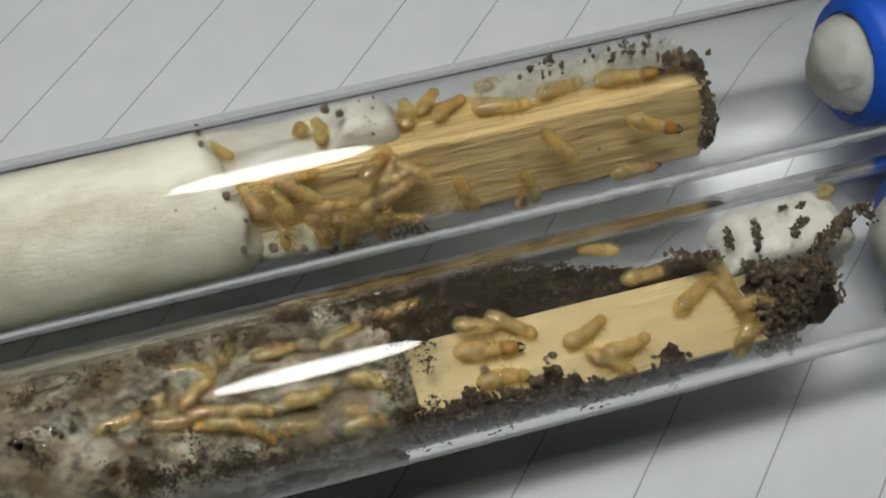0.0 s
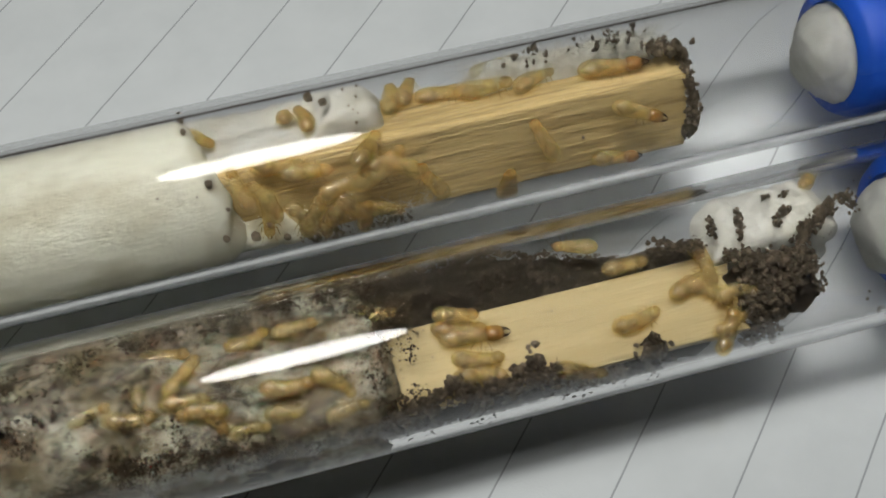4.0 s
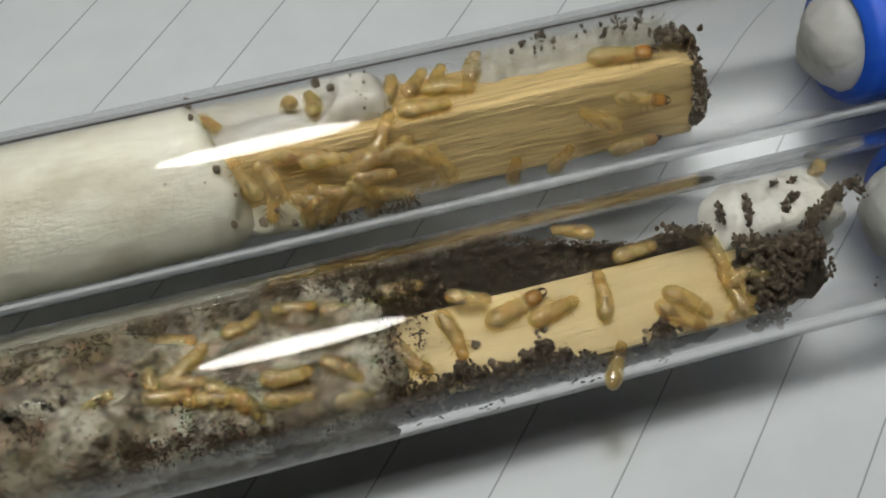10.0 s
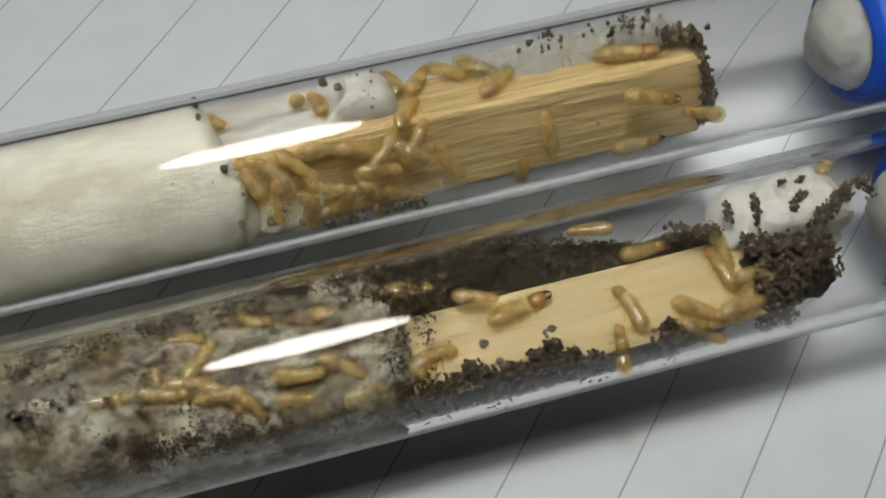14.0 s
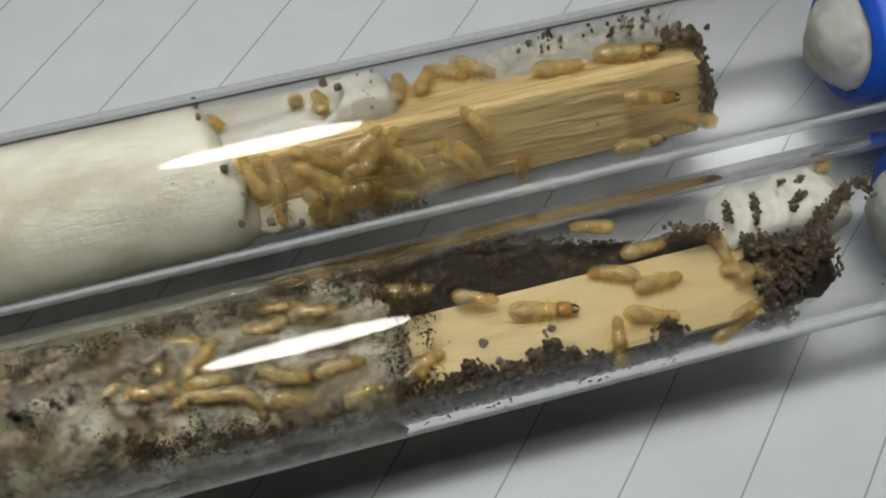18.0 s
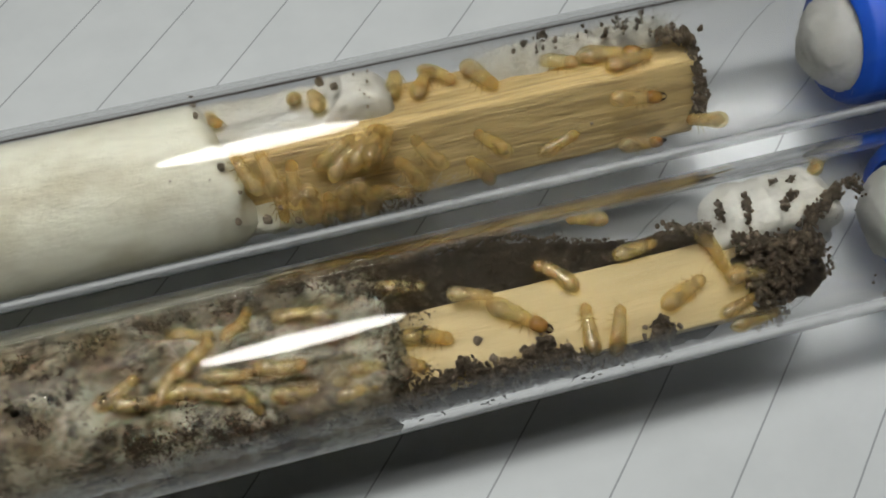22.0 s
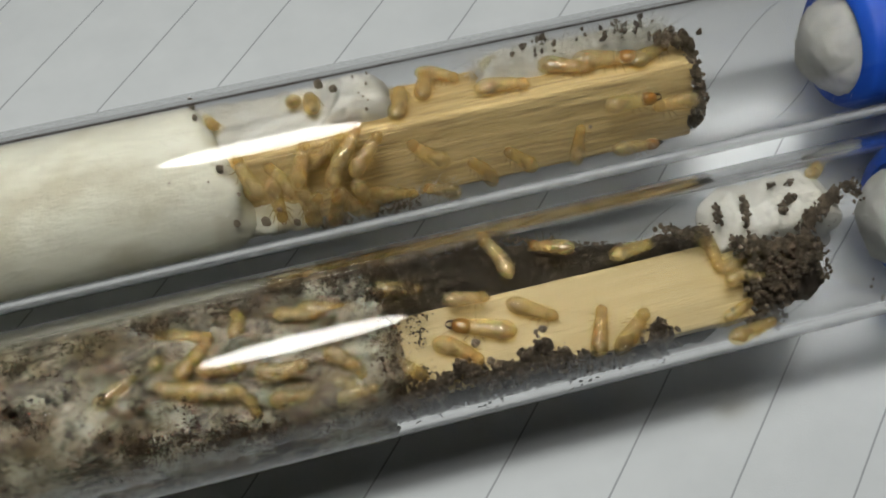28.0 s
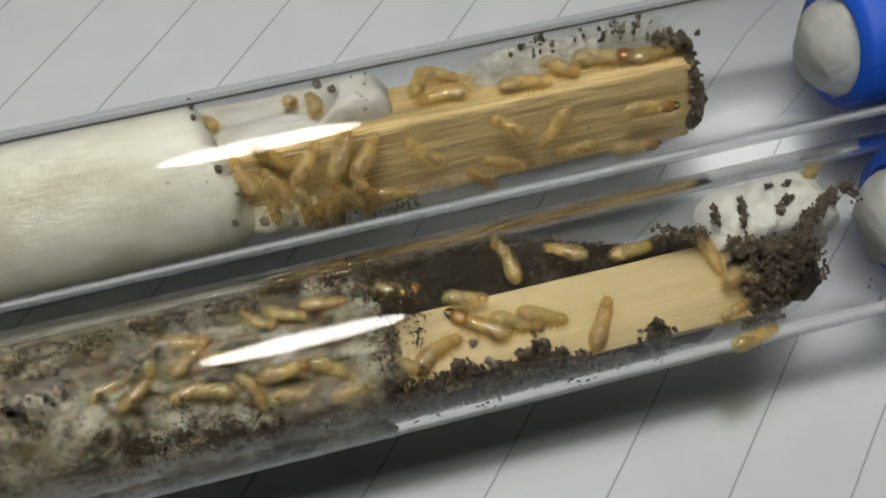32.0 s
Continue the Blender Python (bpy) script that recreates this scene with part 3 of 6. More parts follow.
crumbs("soil_film", patch(TUBE_B, -5, 16, 34, 78, 5.9, 6.42, 700, 0.03, 0.15, 0.12) + patch(TUBE_B, 16, 30, 40, 76, 6.3, 6.42, 60, 0.03, 0.11) + patch(TUBE_B, 1, 18, 16, 45, 4.4, 5.5, 400, 0.03, 0.15, 0.15) + patch(TUBE_B, 1, 31, 5, 32, 3.1, 4.2, 600, 0.03, 0.13, 0.10), "dark grey-brown frass crusted on the far side of the tube")
bank = []
for x, d in spread_places(0.5, 29.5, 8, 64, 95):
    for _ in range(random.randint(6, 30)):
        px, pd = x + random.gauss(0, 0.45), d + random.gauss(0, 4.0)
        bank.append((in_tube(TUBE_B, px, pd, 6.2 * (1 - far_bank(px * MM, radians(pd))) + random.uniform(-0.05, 0.12)), random.uniform(0.04, 0.15) * MM))
crumbs("frass_clots", bank, "clotted brown frass crumbs on the bank behind the wood")
HEAPS = [(5.5, -60), (6.2, -56), (7.7, -49), (8.5, -55), (9.5, -66), (10.5, -58), (11.3, -61), (12.6, -52.5), (13.9, -48.5), (14.2, -61), (15.3, -59), (16.1, -70), (16.9, -66), (17.2, -74), (18.4, -74), (4.4, -62), (3.2, -66), (20.2, -76), (12.0, -66), (13.2, -58)]
mounds = []
for x, d in HEAPS:
    for _ in range(105):
        u = abs(random.gauss(0, 1))
        mounds.append((in_tube(TUBE_B, x + random.gauss(0, 0.28 + 0.22 * u), d + 2.0 - 8.0 * u, random.uniform(5.75, 6.42)), random.uniform(0.06, 0.24) * MM))
crumbs("frass_mounds", mounds, "mounds of dark frass heaped over the edge of the wood", lumpy=0.4)
# bank crumbs take the same colour with painted shade as the lower bed
crumbs("frass_bank", patch(TUBE_B, 0.0, 24, -122, -72, 5.4, 6.46, 3200, 0.06, 0.24), "brown frass bank along the wood stick, shade put into its colour", CRUST_SHADE, lumpy=0.4)


def trail(points, count, jitter, s0, s1):
    """Crumbs strewn along a bent line of (x, deg) on the inside of the soiled tube."""
    out = []
    for _ in range(count):
        i = random.randrange(len(points) - 1)
        (xa, da), (xb, db), u = points[i], points[i + 1], random.random()
        out.append((in_tube(TUBE_B, xa + (xb - xa) * u + random.gauss(0, jitter), da + (db - da) * u + random.gauss(0, jitter * 7.5), 6.3 - abs(random.gauss(0, 0.3))), random.uniform(s0, s1) * MM))
    return out


def filled(x0, x1, d0, d1, count, lean=0.0):
    """Crumbs over a stretch of the tube whose right border leans with the angle."""
    out = []
    for _ in range(count):
        u, d = random.random(), random.uniform(d0, d1)
        out.append((in_tube(TUBE_B, x0 + (x1 + lean * (d - d1) - x0) * u + random.gauss(0, 0.25), d, random.uniform(5.5, 6.4)), random.uniform(0.09, 0.25) * MM))
    return out


spots = trail([(30.0, -12), (31.5, -16), (32.5, -20), (34.4, -20), (36.3, -19)], 300, 0.32, 0.09, 0.24)
spots += trail([(36.0, -12), (36.4, -8.0), (37.35, -3.4), (38.6, 2.5), (39.6, 10)], 210, 0.30, 0.09, 0.24) + trail([(39.8, 11), (41.0, 11.0), (40.7, -3)], 70, 0.22, 0.08, 0.18)
spots += filled(30.6, 36.6, -36, -20, 330, 0.02) + filled(30.6, 35.0, -58, -36, 320, 0.03) + filled(30.8, 33.6, -86, -58, 220, 0.02) + trail([(34.6, -40), (36.4, -30), (36.6, -52)], 80, 0.4, 0.08, 0.2)
spots += trail([(32.1, 18.5), (31.9, 10), (31.4, -2)], 75, 0.16, 0.09, 0.20) + trail([(29.9, 19), (29.6, 6)], 46, 0.18, 0.09, 0.2) + trail([(34.5, 5.5), (35.3, 8.5), (35.9, 12.5)], 46, 0.18, 0.09, 0.2) + trail([(34.4, 5), (34.7, 0.5)], 22, 0.14, 0.09, 0.18)
spots += trail([(34.6, 26), (35.1, 27)], 12, 0.12, 0.08, 0.16) + trail([(36.2, 25), (36.8, 26)], 14, 0.12, 0.08, 0.18) + trail([(24.5, 9), (26.6, 4), (28.5, 0)], 130, 0.3, 0.08, 0.22)
crumbs("frass_heap", spots, "heap of rounded dark brown frass crumbs at the stick's end", lumpy=0.3, smooth=True)
crumbs("frass_clump", [(in_tube(TUBE_B, 23.0 + random.gauss(0, 0.5), -68 + random.gauss(0, 6), 6.1 + random.uniform(-0.5, 0.3)), random.uniform(0.08, 0.30) * MM) for _ in range(170)], "dark wet frass clump stuck beside the wood")

crumbs("loose_crumbs", patch(TUBE_B, 39.5, 45, -95, -45, 6.25, 6.4, 26, 0.06, 0.2) + patch(TUBE_B, 36, 45, -30, 25, 6.25, 6.4, 16, 0.05, 0.14), "a few loose frass crumbs beyond the heap")

# tube with the clean cotton
crumbs("frass_crust", ring_spots(TUBE_A, 34.3, 34.2, 8, -30, 120, 0.08, 0.26, 4.7, 0.25) + ring_spots(TUBE_A, 34.3, 34.2, -30, -100, 220, 0.08, 0.28, 4.9, 0.25) + ring_spots(TUBE_A, 31.5, 34, 10, 0, 50, 0.18, 0.4, 5.6, 0.5), "brown frass crust on the end grain of a wood stick")
crumbs("frass_dust", patch(TUBE_A, -1, 9, -112, -84, 5.9, 6.4, 120, 0.06, 0.22, 0.05), "dark frass dust under the wood stick")
crumbs("frass_crumbs", patch(TUBE_A, 17, 32, 14, 40, 5.4, 6.3, 60, 0.12, 0.30, 0.1), "scattered brown frass crumbs in white cotton fluff")

# ---- termites ----
def bent(bm, k):
    """Curves a body sideways, k in radians per mm along its length."""
    if abs(k) < 1e-6:
        return
    for v in bm.verts:
        x, y = v.co.x / MM, v.co.y / MM
        a = k * x
        v.co.x = (math.sin(a) / k - y * math.sin(a)) * MM
        v.co.y = ((1 - math.cos(a)) / k + y * math.cos(a)) * MM


def turned(profile, seg, flat, lift, k, groove=0.0, pitch=0.33):
    bm = bmesh.new()
    rows = [(x * MM, r * MM) for x, r in profile]

    def shape(x, a):
        g = 1 - groove * max(0.0, math.cos(2 * math.pi * x / MM / pitch)) ** 6 if groove else 1.0
        return g

    rings(bm, rows, seg, (0, 0, 0), shape)
    for v in bm.verts:
        v.co.z = v.co.z * flat + lift * MM
    bmesh.ops.recalc_face_normals(bm, faces=bm.faces)
    bent(bm, k)
    return bm


def limb(points, radii, k, beads=0):
    """A thin jointed tube through points in mm."""
    bm = bmesh.new()
    pts, rad = [], []
    for i in range(len(points) - 1):
        n = beads if beads else 3
        for j in range(n):
            u = j / n
            pts.append(Vector(points[i]).lerp(Vector(points[i + 1]), u))
            rad.append((radii[i] + (radii[i + 1] - radii[i]) * u) * (1.0 if not beads else (1.25 if j % 2 else 0.75)))
    pts.append(Vector(points[-1]))
    rad.append(radii[-1])
    last = None
    for i, p in enumerate(pts):
        d = (pts[min(i + 1, len(pts) - 1)] - pts[max(i - 1, 0)]).normalized()
        side = d.cross(Vector((0, 0, 1)))
        side = side.normalized() if side.length > 1e-4 else Vector((1, 0, 0))
        up = side.cross(d)
        loop = [bm.verts.new((p + (side * math.cos(a) + up * math.sin(a)) * rad[i]) * MM) for a in (0, 1.257, 2.513, 3.770, 5.027)]
        if last:
            for j in range(5):
                bm.faces.new((last[j], last[(j + 1) % 5], loop[(j + 1) % 5], loop[j]))
        last = loop
    bent(bm, k)
    return bm


def round_profile(x0, x1, r, n, power=2.0, fat=0.0):
    """Rows (x, radius) of an egg-like body from x0 to x1."""
    out = []
    for i in range(n + 1):
        u = -math.cos(math.pi * i / n)
        x = (x0 + x1) / 2 + (x1 - x0) / 2 * u
        out.append((x, max(0.02, r * max(0.0, 1 - abs(u) ** power) ** 0.5 * (1 + fat * u))))
    return out


def termite(k=0.0, soldier=False):
    """A termite that heads along +x with its feet at z = 0; k bends it sideways."""
    root = new("termite")
    root.empty_display_size = 0.001
    back = [(x, r * (1.0 + 0.05 * math.sin((x + 2.7) * 1.9))) for x, r in round_profile(-2.70, 1.15, 0.88, 64, 2.5, -0.12)]
    abdomen = part("abdomen", turned(back, 22, 0.86, 0.86, k, 0.065, 0.37), BODY, root)
    part("gut", turned([(x, r * (1 + 0.30 * math.sin(x * 3.7 + 9 * k))) for x, r in round_profile(-2.3, 0.1, 0.56, 20, 2.2, -0.2)], 12, 0.75, 0.82, k), GUT, abdomen, "brown gut seen through the skin")
    part("thorax", turned(round_profile(-0.4, 1.85, 0.71, 36, 2.6, -0.10), 18, 0.84, 0.84, k, 0.06, 0.44), CHEST, root)
    if soldier:
        head = part("head", turned(round_profile(1.35, 3.05, 0.68, 18, 2.8, -0.06), 18, 0.82, 0.86, k), HEAD_RED, root, "reddish brown head")
        for s in (-1, 1):
            part("mandible", limb([(2.95, s * 0.30, 0.9), (3.28, s * 0.30, 0.88), (3.62, s * 0.05, 0.86)], (0.16, 0.12, 0.03), k), JAW, head, "black curved mandible")
        hx = 2.8
    else:
        head = part("head", turned(round_profile(1.30, 2.52, 0.62, 18, 2.4, 0.0), 20, 0.84, 0.84, k), HEAD, root, "round amber head")
        for s in (-1, 1):
            part("mandible", limb([(2.46, s * 0.20, 0.70), (2.62, s * 0.17, 0.64), (2.72, s * 0.03, 0.62)], (0.08, 0.07, 0.02), k), HEAD_RED, head)
        hx = 2.35
    for s in (-1, 1):
        part("antenna", limb([(hx, s * 0.38, 1.0), (hx + 0.35, s * 0.58, 1.08), (hx + 0.70, s * 0.74, 0.9), (hx + 0.95, s * 0.90, 0.65)], (0.030, 0.034, 0.030, 0.020), k, 4), LIMB, head)
        for x0, x1, y1 in ((1.35, 1.75, 1.02), (1.0, 0.95, 1.16), (0.7, 0.0, 1.14)):
            xm = (x0 + x1) / 2
            part("leg", limb([(x0, s * 0.35, 0.62), (xm, s * 0.76, 0.84), (x1, s * (y1 - 0.10), 0.24), (x1 + 0.12, s * (y1 + 0.10), 0.04)], (0.085, 0.07, 0.045, 0.028), k), LIMB, root)
    return root


WORKER_LABEL = "pale amber worker termite with a glossy plump segmented abdomen"
SOLDIER_LABEL = "soldier termite with a reddish brown head and black jaws"
BENDS = (0.0, 0.13, -0.13, 0.27, -0.27)
KINDS = {}
for i, k in enumerate(BENDS):
    KINDS[i] = tagged(termite(k), WORKER_LABEL, "termite", "worker termites")
KINDS["s"] = tagged(termite(0.0, True), SOLDIER_LABEL, "termite", "soldier termites")
USED = set()


def support(where, x, v):
    """The place and the outward normal on a surface that insects stand on. where: wood faces A, B, C, or tube letter with a radius in mm."""
    if where in ("A", "B", "C"):
        y, z, tilt, side, depth = {"A": (9.22, 7.5, -22, 0, 3.5), "B": (9.22, 7.5, -22, 90, 3.3), "C": (-11.0, 7.7, 10, 0, 2.8)}[where]
        a = radians(tilt + side)
        n = Vector((0, -math.sin(a), math.cos(a)))
        t = n.cross(Vector((1, 0, 0)))
        return Vector((x, y, z)) * MM + n * depth * MM + t * v * MM, n
    tube, kind, r = where
    y = TUBE_A if tube == 1 else TUBE_B
    a = radians(v)
    n = Vector((0, math.sin(a), math.cos(a)))
    return Vector((x * MM, y, RADIUS)) + n * r * MM, (-n if kind == "glass" else n)


def stand(where, x, v, heading, lift=0.0):
    """The pose of an insect on a support: x and v in mm or degrees round the tube, heading in degrees from the tube's length."""
    p, n = support(where, x, v)
    t = n.cross(Vector((1, 0, 0)))
    h = radians(heading)
    f = Vector((1, 0, 0)) * math.cos(h) + t * math.sin(h)
    s = n.cross(f)
    m = Matrix((f, s, n)).transposed().to_4x4()
    m.translation = p + n * lift * MM
    return m


def insect(kind, where, rows, size=1.0, lift=0.0):
    """One termite with its way: rows of (seconds, x, v, heading)."""
    base = KINDS[kind]
    first = stand(where, *rows[0][1:], lift)
    if kind in USED:
        ob = copy_thing(base, first)
    else:
        ob = base
        USED.add(kind)
    size *= 0.95 if where == "C" else 0.94 if isinstance(where, str) else 0.85
    ob.scale = (size, size, size)
    WAYS.append((ob, [(t, stand(where, x, v, h, lift)) for t, x, v, h in rows]))
    steps = [math.hypot(q[1] - p[1], 0.0 if isinstance(where, tuple) else q[2] - p[2]) / max(0.1, q[0] - p[0]) for p, q in zip(rows, rows[1:])]
    if sum(steps) / len(steps) > 0.75:
        WALKERS.append(ob)
    return ob


WAYS, WALKERS = [], []


# the termites and their ways
insect("s", "A", [(0, 27.80, -1.11, -8), (1, 27.91, -1.25, -8), (2, 27.86, -1.34, -8), (3, 27.87, -1.16, -8), (4.5, 27.72, -1.32, -7), (6, 27.85, -1.19, -12), (7, 27.80, -1.39, -12), (8, 27.82, -1.43, -12), (9, 27.72, -1.53, -12), (10, 27.81, -1.51, -12), (11, 27.81, -1.25, -14), (12, 27.90, -1.19, -14), (13, 27.92, -1.22, -14), (14, 27.82, -1.29, -14), (15.5, 27.57, -1.24, -23), (17, 27.87, -1.16, -14), (18, 27.91, -1.16, -14), (19, 27.79, -1.25, -14), (20, 27.89, -1.13, -14), (21, 27.41, -0.73, -11), (22, 26.92, -1.03, -15), (23, 26.62, -1.01, -15), (24, 26.17, -0.65, -15), (25, 26.74, -0.65, -15), (26.5, 26.83, -0.86, -10), (28, 26.66, -1.12, -15), (29, 26.53, -0.96, -15), (30, 26.68, -0.60, -15), (31, 26.87, -0.82, -15), (32, 26.75, -0.77, -15)], 1.05)
insect(0, "A", [(0, 17.84, 2.28, -8), (1, 17.98, 2.38, -4), (2, 18.43, 3.10, 14), (3, 18.69, 3.15, 21), (4.5, 18.78, 3.13, 22), (6, 18.99, 3.01, 26), (7, 18.92, 3.35, 26), (8, 19.44, 2.95, 17), (9, 19.36, 2.83, 14), (10, 19.52, 2.42, 5), (11, 20.08, 1.54, -14), (12, 20.97, 1.26, -4), (13, 21.52, 1.39, 13), (14, 21.92, 0.83, -8), (15.5, 22.12, 0.94, -7), (17, 22.50, 1.01, 5), (18, 22.57, 1.12, -0), (19, 22.58, 1.09, -4), (20, 22.49, 0.75, -14), (21, 22.35, 0.46, -23), (22, 22.17, 0.03, -32), (23, 22.94, -0.27, -29), (24, 23.20, -0.87, -32), (25, 23.20, -1.15, -23), (26.5, 23.19, -0.94, -25), (28, 23.26, -0.91, -28), (29, 23.31, -0.96, -23), (30, 23.31, -0.81, -23), (31, 23.11, -0.87, -17), (32, 22.62, -0.54, -49)], 1.00)
insect(0, "A", [(0, 16.84, -1.22, -14), (1, 16.86, -1.32, -14), (2, 16.43, -0.53, 13), (3, 17.04, -0.38, -1), (4.5, 17.17, -0.08, 6), (6, 17.40, -0.30, 13), (7, 16.05, 0.06, 67), (8, 15.83, 1.75, 80), (9, 15.39, 1.52, 81), (10, 15.92, 1.98, 70), (11, 15.64, 1.74, 70), (11.5, 15.46, 1.80, 23), (12, 15.28, 1.86, -23), (13, 15.54, 1.98, -66), (14, 15.48, 1.76, -55), (15.5, 15.26, 1.74, -60), (17, 15.19, 1.67, -61), (18, 15.25, 1.77, -55), (19, 15.35, 2.20, -32), (20, 16.03, 1.78, -48), (21, 15.83, 1.25, 5), (21.5, 15.82, 0.68, -33), (22, 15.80, 0.12, -71), (23, 16.91, 0.31, -23), (24, 17.75, 0.25, -23), (25, 17.89, 0.42, -13), (26.5, 18.31, 1.22, 9), (28, 18.82, 2.10, 14), (29, 19.02, 2.11, 14), (30, 19.19, 2.19, 6), (31, 19.24, 2.57, 6), (32, 19.65, 2.65, 6)], 1.02)
insect(2, "A", [(0, 22.21, -0.31, 13), (1, 21.12, -0.18, 43), (2, 21.36, 0.61, 47), (3, 21.46, 0.35, 51), (4.5, 21.23, -0.69, 7), (6, 21.00, -1.72, -37), (6.5, 20.20, -1.86, 5), (7, 19.41, -1.99, 47), (8, 17.92, -1.77, -14), (9, 15.30, -1.67, -23), (10, 13.04, -0.46, -14), (11, 11.37, -0.46, 5), (12, 10.20, -0.60, -4), (13, 8.64, -1.62, 63), (14, 8.12, -2.89, 59), (15.5, 7.03, -3.80, 62), (17, 5.93, -4.75, 60), (18, 4.66, -7.22, 60), (19, 4.35, -8.42, 60), (20, 4.34, -8.48, 60), (21, 4.81, -7.14, 64), (22, 5.23, -6.26, 67), (23, 7.58, -4.45, 70), (24, 8.93, -2.70, 55), (25, 12.75, -1.45, 17), (26.5, 15.31, -1.59, 2), (28, 17.39, -1.68, -7), (29, 18.80, -1.92, -13), (30, 19.08, -1.89, -7), (31, 19.47, -2.07, -7), (32, 19.41, -2.05, -7)], 0.95)
insect(1, "A", [(0, 9.03, 0.98, 81), (1, 8.90, 1.30, 81), (2, 8.88, 1.29, 81), (3, 9.05, 1.86, 81), (4.5, 9.33, 1.51, 76), (6, 9.01, 1.52, 73), (7, 8.80, 1.27, 70), (8, 8.92, 1.66, 73), (9, 8.57, 1.15, 73), (10, 8.37, 1.01, 70), (11, 8.66, 1.65, 64), (12, 8.12, 2.74, 95), (13, 7.93, 1.92, 95), (14, 8.17, 2.20, 95), (15.5, 8.45, 2.23, 81), (17, 8.57, 1.70, 76), (18, 8.53, 1.09, 76), (19, 8.84, 2.14, 70), (20, 8.78, 1.88, 70), (21, 8.60, 1.97, 73), (22, 8.61, 1.59, 73), (23, 8.88, 1.88, 70), (24, 8.77, 1.96, 73), (25, 8.80, 2.29, 73), (26.5, 8.45, 0.71, 71), (28, 8.68, -1.04, 73), (29, 8.47, -1.49, 76), (30, 9.07, -0.77, 86), (31, 10.55, -1.50, 141), (32, 12.41, -1.30, 177)], 0.95)
insect(0, "A", [(0, 11.10, 2.27, 59), (1, 10.96, 1.98, 59), (2, 10.77, 1.80, 56), (3, 10.66, 2.50, 72), (4.5, 10.71, 2.21, 67), (6, 10.85, 1.80, 60), (7, 11.09, 1.60, 66), (8, 11.00, 1.85, 56), (9, 10.99, 1.44, 55), (10, 10.66, 1.36, 59), (11, 10.78, 1.71, 56), (12, 10.72, 1.71, 51), (13, 10.23, 1.39, 59), (14, 10.41, 1.95, 59), (15.5, 10.56, 1.69, 68), (17, 10.63, 1.53, 66), (18, 10.83, 1.43, 66), (19, 10.79, 1.39, 66), (20, 10.85, 1.09, 69), (21, 10.85, 1.36, 72), (22, 10.89, 0.85, 63), (23, 10.79, 0.91, 66), (24, 10.85, 1.17, 69), (25, 10.84, 1.27, 69), (26.5, 11.21, 1.17, 69), (28, 11.22, 1.06, 72), (29, 10.99, 0.85, 69), (30, 11.15, 0.92, 69), (31, 11.15, 1.28, 72), (32, 10.95, 1.60, 69)], 0.90)
insect(2, "A", [(0, 12.49, 0.47, 40), (0.5, 13.04, 0.68, -18), (1, 13.60, 0.89, -77), (2, 13.62, 0.26, -69), (3, 13.10, 0.51, -40), (4.5, 13.47, 0.66, 9), (6, 13.83, 0.81, 58), (7, 13.57, 1.21, 65), (8, 13.18, 1.58, 71), (9, 13.22, 1.40, 74), (10, 12.60, 1.44, 74), (11, 13.05, 2.04, 68), (12, 13.60, 2.17, 14), (13, 13.01, 2.26, -40), (14, 12.92, 2.44, -48), (15.5, 13.01, 2.52, -52), (17, 12.92, 2.49, -48), (18, 12.95, 2.21, -40), (19, 13.26, 2.28, -54), (20, 12.53, 2.19, -40), (21, 12.48, 1.98, -40), (22, 12.57, 1.95, -54), (23, 12.47, 2.02, -54), (24, 12.72, 2.21, -54), (25, 12.88, 2.24, -47), (26.5, 12.76, 2.43, -44), (28, 12.75, 2.37, -40), (29, 12.90, 2.13, -40), (30, 12.85, 2.16, -40), (31, 12.79, 2.18, -40), (32, 12.82, 2.41, -40)], 0.88)
insect(0, "A", [(0, 5.24, -5.29, 51), (1.5, 5.20, -5.27, 51), (3, 5.24, -5.29, 51), (4.5, 6.40, -4.70, 58), (6, 7.56, -3.64, 51), (7, 8.41, -2.85, 41), (8, 10.24, -2.18, 4), (9, 10.30, -2.48, 5), (10, 10.48, -2.79, -4), (11, 10.77, -3.00, 13), (12, 11.83, -2.42, 21), (13, 14.29, -2.16, 21), (14, 16.54, -1.29, 39), (15.5, 18.05, -1.33, 19), (17, 19.51, -1.16, -8), (18, 22.01, -1.10, -8), (19, 23.30, -1.56, -14), (20, 24.74, -1.64, -13), (21, 26.66, -2.15, 5), (22, 28.45, -2.51, 10), (23, 29.63, -2.08, 13), (24, 30.13, -1.87, 13), (25, 30.15, -1.76, 20), (26.5, 30.48, -1.73, 27), (28, 30.73, -1.70, 26), (29, 30.60, -1.40, 26), (30, 30.71, -1.81, 20), (31, 30.60, -1.78, 13), (32, 31.09, -1.71, 5)], 0.92)
